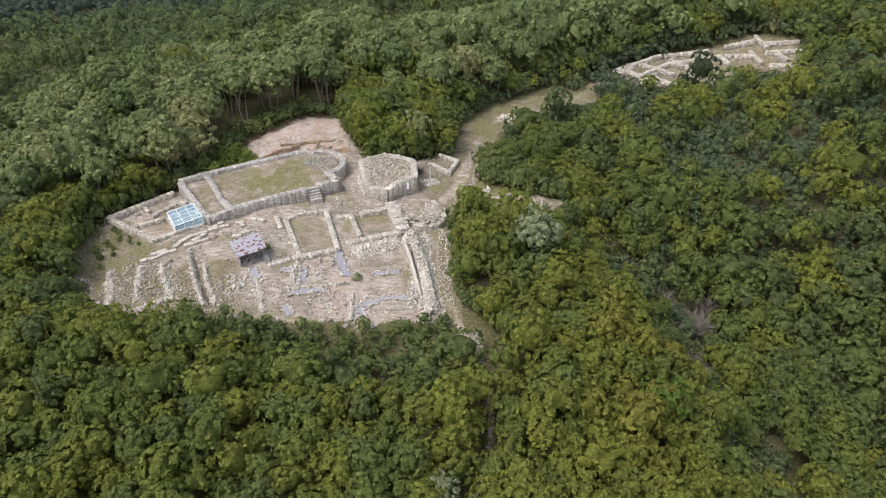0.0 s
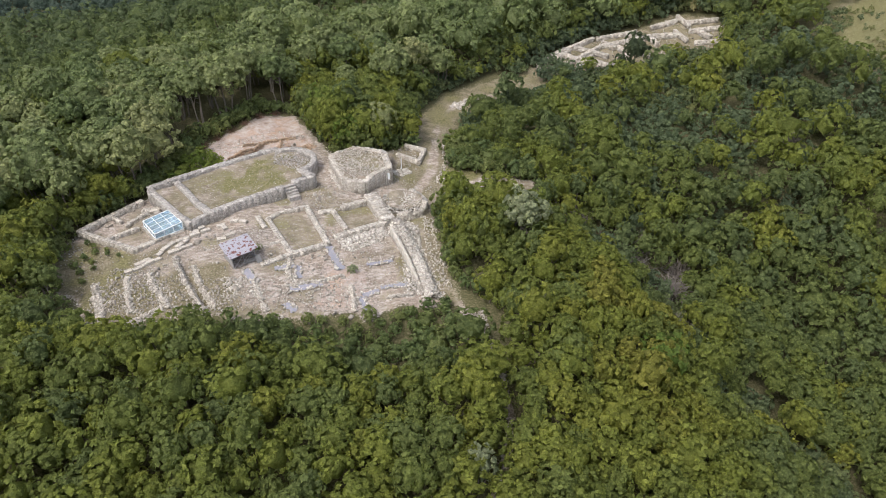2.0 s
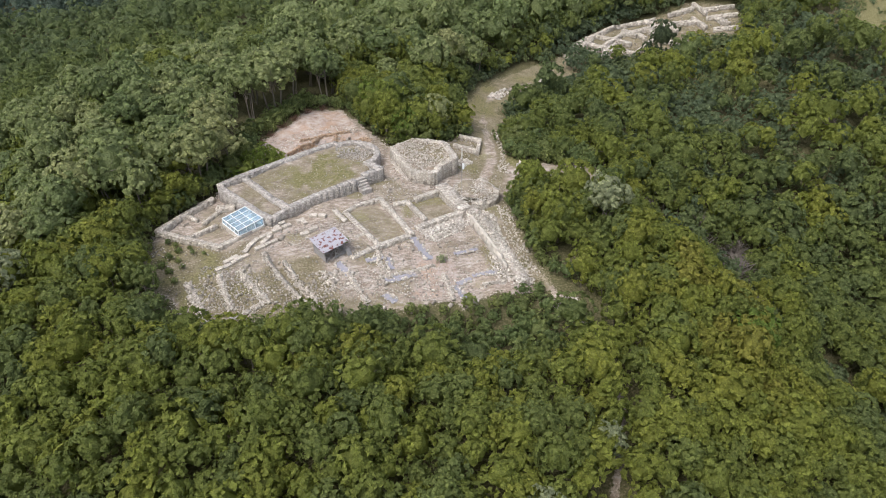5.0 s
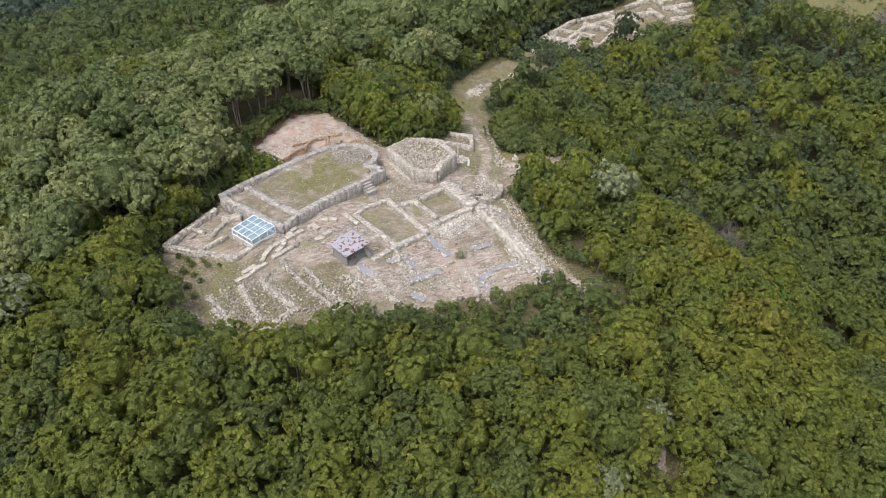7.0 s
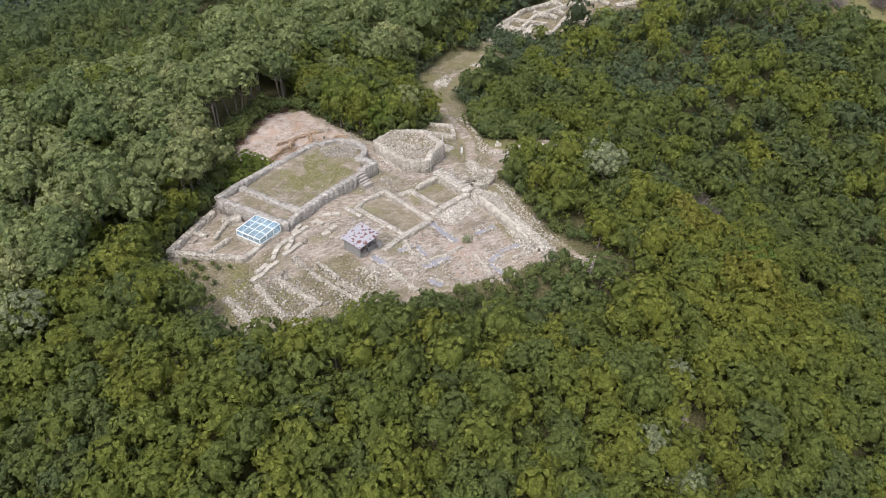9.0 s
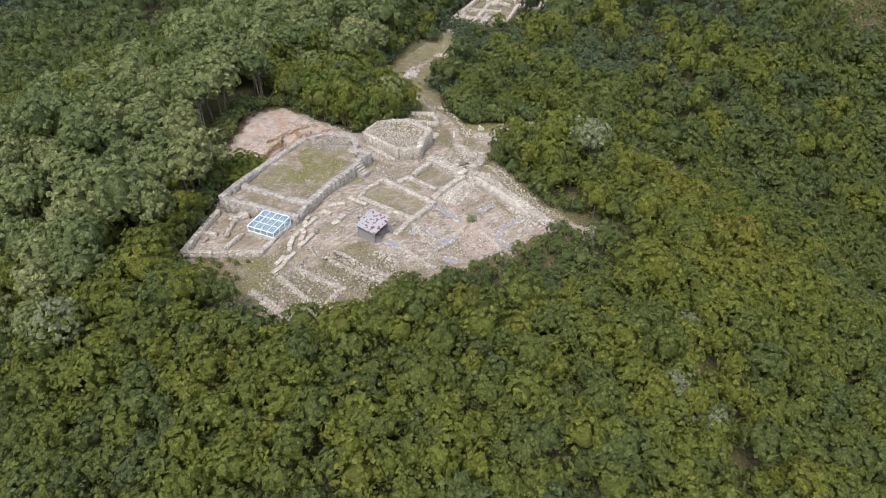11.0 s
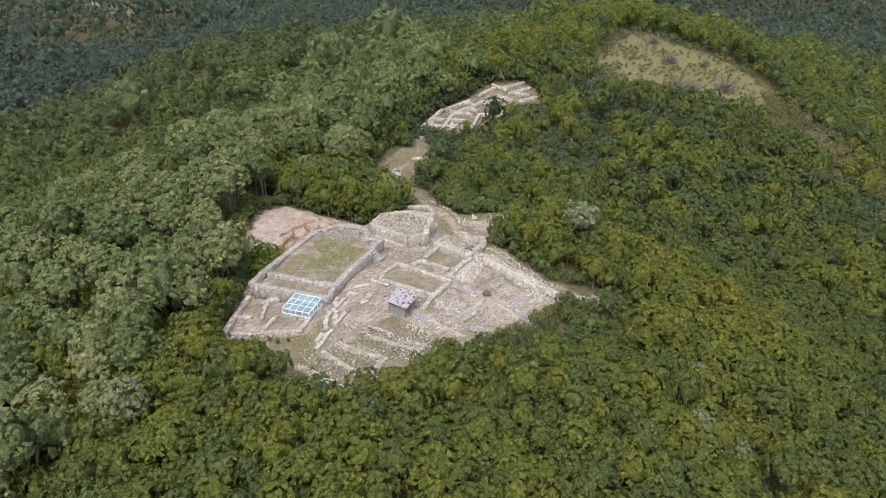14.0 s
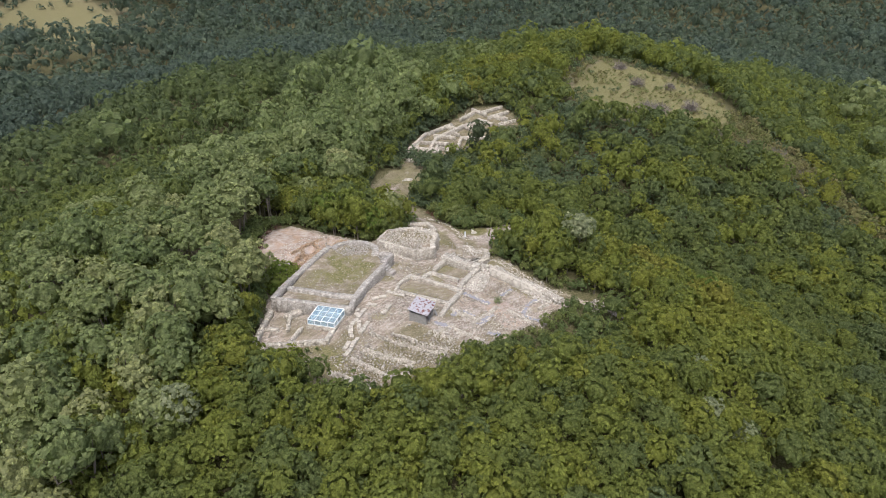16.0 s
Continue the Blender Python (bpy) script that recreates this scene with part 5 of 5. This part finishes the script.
free &= ~((d_bare < 1) & (spot > np.where(vnoise(cx, cy, 5, 45) > 0.42, 1.0, 0.12))) & ~((scar < 0.62) & (spot > 0.12)) & ~((d_bare > -4) & (d_bare < 9) & (vnoise(cx, cy, 7, 46) < 0.35))
open_edge = (d_pit < 9) & (cx < -21) & (kindof != "tall")          # no undergrowth where the bare trunks stand behind the pit
free &= ~open_edge
free &= ~((d_heath < 0) & (vnoise(cx, cy, 6, 47) + 0.2 * spot > 0.66))
gaps = np.select([kindof == "oak", kindof == "tall"], [KINDS["oak"]["gap"], KINDS["tall"]["gap"]], KINDS["scrub"]["gap"])
behind = outline_distance([(-118, 62), (-70, 42), (-30, 16), (20, 12), (60, 22), (700, 150), (790, 320), (500, 760), (80, 860), (-120, 560), (-330, 420), (-130, 150)], cx, cy) > 0
gaps = gaps * np.where(behind, 2.0, 1.0) * (1 + 0.25 * smooth(100, 160, away) + 0.85 * smooth(190, 300, away) + 1.6 * smooth(320, 600, away)) * np.where(scar < 0.7, 0.5, np.where(d_heath < 1, 0.72, 1))


def throw(which):
    """Keeps those seats that leave each other room."""
    grid, kept_ = {}, []
    for i in np.nonzero(which)[0]:
        x, y, g = float(cx[i]), float(cy[i]), float(gaps[i])
        a, b = int(x // 14), int(y // 14)
        if all((x - q[0]) ** 2 + (y - q[1]) ** 2 > 0.25 * (g + q[2]) ** 2 for p in (a - 1, a, a + 1) for r in (b - 1, b, b + 1) for q in grid.get((p, r), ())):
            grid.setdefault((a, b), []).append((x, y, g))
            kept_.append(i)
    return kept_


taken = throw(free)
under = (d_tall < 4) & (d_tall > -26) & ((d_site < 34) | (d_dig2 < 16)) & (kindof != "tall") & free & (away < 215)      # undergrowth of the tall wood
have = set(taken)
taken = taken + [i for i in throw(under) if i not in have]
have = set(taken)
rim = ((d_dig2 > 1.2) & (d_dig2 < 6) | (d_meadow > 1.2) & (d_meadow < 5)) & (d_track > 2.4) & (d_site > 1.2)
rim |= d_gully < 2.6
rim &= ~open_edge
rim |= ~open_edge & (d_site > 0.9) & (d_site < 3.4) & (d_track > 3) & (d_foot > 2) & (d_meadow > 1)          # bushes at the wood edge
kindof = kindof.copy()
gaps = np.where(rim, 1.35, gaps)
edge_bush = [i for i in throw(rim) if i not in have]
kindof[edge_bush] = 'scrub'
taken = taken + edge_bush
taken = np.array(taken)
tz = ground_z(cx[taken], cy[taken], False)
stock = {(kd, lv): [variant(kd, lv) for _ in range(8 if lv == "near" else 6)] for kd in KINDS for lv in ("edge", "near", "mid", "back", "far")}

LABELS = {"oak": ("oak_tree", "low downy oak with a dense yellow-green crown at the clearing", "tree", "oaks round the dig", leaf_oak),
          "tall": ("ash_tree", "tall slender ash with a silvery grey-green crown at the wood edge", "tree", "tall trees round the dig", leaf_tall),
          "scrub": ("shrub", "dense dark green shrub at the edge of the dig", "shrub", "shrubs round the dig", leaf_scrub)}
proto = {}
for kd in KINDS:
    name, label, cat, group, leafm = LABELS[kd]
    for (c, tr, r, h) in stock[(kd, "edge")]:
        proto.setdefault(kd, []).append([(name, label, cat, group, leafm, c, tr), None])


def single_tree(kd, k, x, y, z, turn, size):
    entry = proto[kd][k % len(proto[kd])]
    m = pose(x, y, z, rng.normal(0, 3), rng.normal(0, 3), turn) @ Matrix.Diagonal((size * rng.uniform(0.88, 1.15), size, size * rng.uniform(0.9, 1.12), 1))
    if entry[1] is None:
        name, label, cat, group, leafm, c, tr = entry[0]
        ob = empty(name, 0, 0, 0, label, cat, group)
        link_mesh("crown", c[0], c[1], leafm, ob, flat=False)
        link_mesh("trunk" if kd != "scrub" else "stem", tr[0], tr[1], bark, ob)
        ob.matrix_basis = m
        entry[1] = ob
        return ob
    src = entry[1]
    s = src.matrix_basis.copy()
    src.matrix_basis = Matrix.Identity(4)
    ob = copy_thing(src, m)
    src.matrix_basis = s
    return ob


# trees close round the dig stand singly, the rest of the wood is one mass at each distance
order = np.argsort(d_site[taken])
limit = {"oak": 290, "tall": 90, "scrub": 300}
single = np.zeros(len(taken), bool)
for j in order:
    kd = kindof[taken[j]]
    if limit[kd] > 0 and away[taken[j]] < 165:
        limit[kd] -= 1
        single[j] = True
mass = {"near": [], "mid": [], "back": [], "far": []}
SLOT = {"oak": 0, "tall": 1, "scrub": 2}
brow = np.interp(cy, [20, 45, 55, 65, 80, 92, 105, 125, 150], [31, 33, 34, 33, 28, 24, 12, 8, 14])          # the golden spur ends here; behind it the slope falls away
# past the brow: darker greens, with the shade of the averted slope painted in
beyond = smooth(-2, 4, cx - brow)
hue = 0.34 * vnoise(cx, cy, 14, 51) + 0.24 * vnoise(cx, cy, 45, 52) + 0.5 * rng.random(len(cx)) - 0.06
# first factor: tint sinks with distance, so the colour imitates haze
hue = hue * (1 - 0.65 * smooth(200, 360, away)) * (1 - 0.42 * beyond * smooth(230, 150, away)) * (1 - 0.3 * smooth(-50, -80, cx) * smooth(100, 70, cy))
# last factor paints lens vignette and slope shade into the south-east crowns
hue = np.clip((hue + 0.06 * smooth(-14, 0, cx) * (1 - beyond) * smooth(100, 90, cy)) * (1 - 0.4 * smooth(-4, 8, cx) * smooth(58, 40, cy)), 0, 1)
hue = np.clip(hue + 0.45 * (vnoise(cx, cy, 9, 49) > 0.66) * (cx > 15) * (away < 230) * rng.random(len(cx)), 0, 1)
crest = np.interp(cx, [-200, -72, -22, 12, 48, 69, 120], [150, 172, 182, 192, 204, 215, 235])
hue *= np.where((cy > crest) & (away < 400), 0.5, 1.0)                # crowns past the crest take half the tint, a darker green
hue = np.where((d_heath < 2) & (vnoise(cx, cy, 8, 50) > 0.35), 0.6 + 0.4 * rng.random(len(cx)), hue)
hue = np.where((d_olive < 12) & (vnoise(cx, cy, 7, 48) > 0.4), 0.75 + 0.25 * rng.random(len(cx)), hue)
for j, i in enumerate(taken):
    kd, turn = kindof[i], rng.uniform(0, 360)
    size =  float(np.clip(np.exp(rng.normal(0, 0.12)), 0.78, 1.3))
    size *= 0.55 if kd == 'scrub' and 7 < cx[i] < 23 and 95 < cy[i] < 104 else 1.0
    size *= 0.66 if kd == 'scrub' and d_site[i] < 3 and cy[i] < 82 else 0.85 if kd == 'scrub' and d_site[i] < 5 and cy[i] < 82 else 1.0
    if single[j]:
        single_tree(kd, int(rng.integers(60)), cx[i], cy[i], tz[j], turn, size)
        continue
    size *= 1.45 if behind[i] else 1.0
    lv = "far" if behind[i] else "near" if away[i] < 92 else "mid" if away[i] < 155 else "back" if away[i] < 250 else "far"
    (v, f), tr, r, h = stock[(kd, lv)][int(rng.integers(len(stock[(kd, lv)])))]
    a = radians(turn)
    size *= 1 + 0.2 * float(smooth(100, 160, away[i])) + 0.6 * float(smooth(190, 300, away[i])) + 1.0 * float(smooth(320, 600, away[i]))
    size *= rng.uniform(0.3, 0.6) if d_bare[i] < 1 else rng.uniform(0.45, 0.95) if d_heath[i] < 1 else 1.0
    size *= 0.62 if scar[i] < 0.66 else 0.68 if (d_dig2[i] < 10 and cy[i] < 172) or d_meadow[i] < 4 or d_bare[i] < 8 else 1.0
    vv = v * (size * np.array([rng.uniform(0.86, 1.18), 1, rng.uniform(0.88, 1.14)]))
    vv = np.stack([vv[:, 0] * math.cos(a) - vv[:, 1] * math.sin(a) + cx[i], vv[:, 0] * math.sin(a) + vv[:, 1] * math.cos(a) + cy[i], vv[:, 2] + tz[j]], 1)
    # crowns past 340 m, except tall ones, wear the haze-tinted leaves
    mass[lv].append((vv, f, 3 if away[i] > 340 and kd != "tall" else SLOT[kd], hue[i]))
for lv, items in mass.items():
    if items:
        v, f = joined([(a, b) for a, b, _, _ in items])
        mats = np.concatenate([np.full(len(b), s) for _, b, s, _ in items])
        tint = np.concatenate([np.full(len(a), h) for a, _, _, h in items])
        tagged(link_mesh("woodland", v, f, None, mats=mats, tint=tint, flat=False, slots=[leaf_oak_w, leaf_tall_w, leaf_scrub_w, leaf_haze_w]),
               {"near": "dense low oak wood with yellow-green crowns", "mid": "mixed oak and ash wood on the hillside", "back": "mixed green wood on the ridge and its back slope", "far": "distant woods on the opposite slopes"}[lv], "woodland", kind="stuff")

# ---- trees that stand out ----
def special(kd, x, y, size, leafm, label, name=None, k=0):
    c, tr = stock[(kd, "edge")][k % 6][:2]
    ob = empty(name or LABELS[kd][0], 0, 0, 0, label, LABELS[kd][2])
    link_mesh("crown", c[0], c[1], leafm, ob, flat=False)
    link_mesh("trunk" if kd != "scrub" else "stem", tr[0], tr[1], bark, ob)
    ob.matrix_basis = pose(x, y, float(ground_z(x, y, False)[0]), 0, 0, k * 77) @ Matrix.Diagonal((size, size, size * (1.2 if kd == "oak" else 1.0), 1))
    return ob


special("tall", 13.4, 84.0, 0.95, leaf_pale, "broad pale grey-green tree beside the rampart", k=1)
special("tall", -72.1, 85.5, 0.9, leaf_pale, "single round pale tree above the oak wood", k=2)
special("tall", -0.2, 48.2, 0.62, leaf_pale, "small pale tree above the gully", k=3)
special("tall", -10.1, 41, 0.62, leaf_pale, "small pale tree among the oaks", k=4)
special("tall", -8.5, 37, 0.58, leaf_pale, "small pale tree on the gully edge", k=5)
special("oak", 27, 61.5, 1.25, leaf_fresh, "bright yellow-green oak on the slope", k=2)
special("oak", 59.5, 157.2, 1.4, leaf_dark, "dark round tree in front of the ridge ruins", k=3)
special("oak", 55.6, 155.4, 0.9, leaf_dark, "dark round bush in front of the ridge ruins", k=4)
for k, (x, y, s, m) in enumerate(((-14.5, 122, 1.25, leaf_golden), (-11.5, 120.5, 1.2, leaf_fresh), (-8.5, 121.5, 1.3, leaf_golden), (-5, 122.2, 1.15, leaf_tall), (-13, 126, 1.4, leaf_golden), (-8.5, 126, 1.35, leaf_oak), (-4, 126.5, 1.2, leaf_oak), (-17, 127.5, 1.3, leaf_oak), (-16, 131.5, 1.3, leaf_fresh), (-11, 131, 1.3, leaf_oak))):
    special("oak", x, y, s, m, "full yellow-green tree behind the tower ruin", k=k)
for k, (x, y, s) in enumerate(((4.2, 92.5, 1.2), (6.8, 88.2, 1.3), (7.4, 92.6, 1.0), (10.6, 90, 1.35), (5.4, 84.4, 1.15), (9.2, 84.6, 1.2), (15.4, 88.5, 1.15), (12.6, 92.2, 1.0))):
    special("oak", x, y, s, leaf_golden, "full golden-green oak beside the rampart", k=k)
for k, (x, y, s) in enumerate(((-42.2, 111.0, 0.8), (-41, 112.2, 0.9), (-40.2, 113.8, 1.0), (-38.6, 113.2, 0.9), (-38.2, 115.6, 1.05), (-36.3, 114.9, 0.85), (-36, 116.9, 0.95), (-43.4, 113, 0.9), (-34.4, 116, 0.7), (-40.3, 116.2, 1.1), (-37.8, 117.8, 1.0))):
    special("scrub", x, y, s, leaf_fresh, "leafy fresh-green bush against the church wall", "bush", k)
for k, (x, y, s) in enumerate(((-52.4, 94.6, 0.34), (-51.2, 93.4, 0.3), (-50.6, 91.8, 0.36), (-49.0, 92.2, 0.26), (-48.4, 90.6, 0.3), (-46.8, 90.2, 0.24), (-51.8, 90.4, 0.4), (-52.6, 88.4, 0.42), (-50.4, 89.2, 0.32), (-51.4, 86.6, 0.4), (-49.6, 87.2, 0.3), (-50.6, 84.4, 0.36))):
    special("scrub", x, y, s, leaf_scrub, "low green weeds on the grassy bank below the annex", "weed_clump", k)
special("scrub", -12.5, 82.3, 0.5, leaf_pale, "small dusty bush inside the dig", "bush", 2)
special("scrub", -26.3, 87.6, 0.45, leaf_scrub, "weeds beside the shed", "bush", 3)


def bare_shrub(x, y, size, material, label, count=900):
    d = rng.normal(size=(count, 3)) * np.array([1, 1, 0.6]) + np.array([0, 0, 0.7])
    d /= np.linalg.norm(d, axis=1)[:, None]
    r0 = rng.uniform(0.0, 0.75, count)[:, None]
    a, b = d * r0 * size, d * (r0 + rng.uniform(0.2, 0.4, (count, 1))) * size + rng.normal(0, 0.12 * size, (count, 3))
    w = np.cross(d, rng.normal(size=(count, 3)))
    w *= 0.016 * size / np.linalg.norm(w, axis=1)[:, None]
    v = np.stack([a - w, a + w, b], 1).reshape(-1, 3)
    v[:, 2] = np.maximum(v[:, 2], -0.1)
    ob = link_mesh("dry_shrub", v, np.arange(3 * count).reshape(-1, 3), material)
    ob.location = (x, y, float(ground_z(x, y, False)[0]))
    return tagged(ob, label, "shrub", "leafless shrubs")


for x, y, s in DRY + [(137, 127, 4.4), (138, 150, 4.0), (118, 133, 4.6), (113, 131, 4.0), (124, 131, 4.2), (128, 112, 3.6), (134, 104, 3.6), (140, 95, 4.2), (131, 88, 4.6), (136, 84, 4.0), (124, 82, 4.0), (119, 90, 3.8), (150, 166, 3.6), (146, 141, 3.0), (107, 90, 3.4), (102, 107, 3.2)]:
    bare_shrub(x, y, s, twig, "leafless grey-violet shrub of fine twigs")
bare_shrub(-4.6, 114.4, 1.8, twig, "heap of dead cut branches beside the tower")
for x, y, s in ((8.5, 119.5, 1.3), (9.2, 122, 1.5), (10.2, 124.5, 1.4), (8.2, 117.2, 1.1), (10.8, 126.8, 1.3)):
    bare_shrub(x, y, s, dry_brush, "low reddish-brown dry brush beside the track", 300)
for x, y, s in ((-38.6, 124.4, 1.6), (-36.4, 127.2, 1.5), (-34, 130, 1.7), (-31.5, 132.8, 1.5), (-29, 135.4, 1.6), (-26, 137.2, 1.4)):
    bare_shrub(x, y, s, dry_brush, "brown dead brush along the edge of the clay pit", 260)
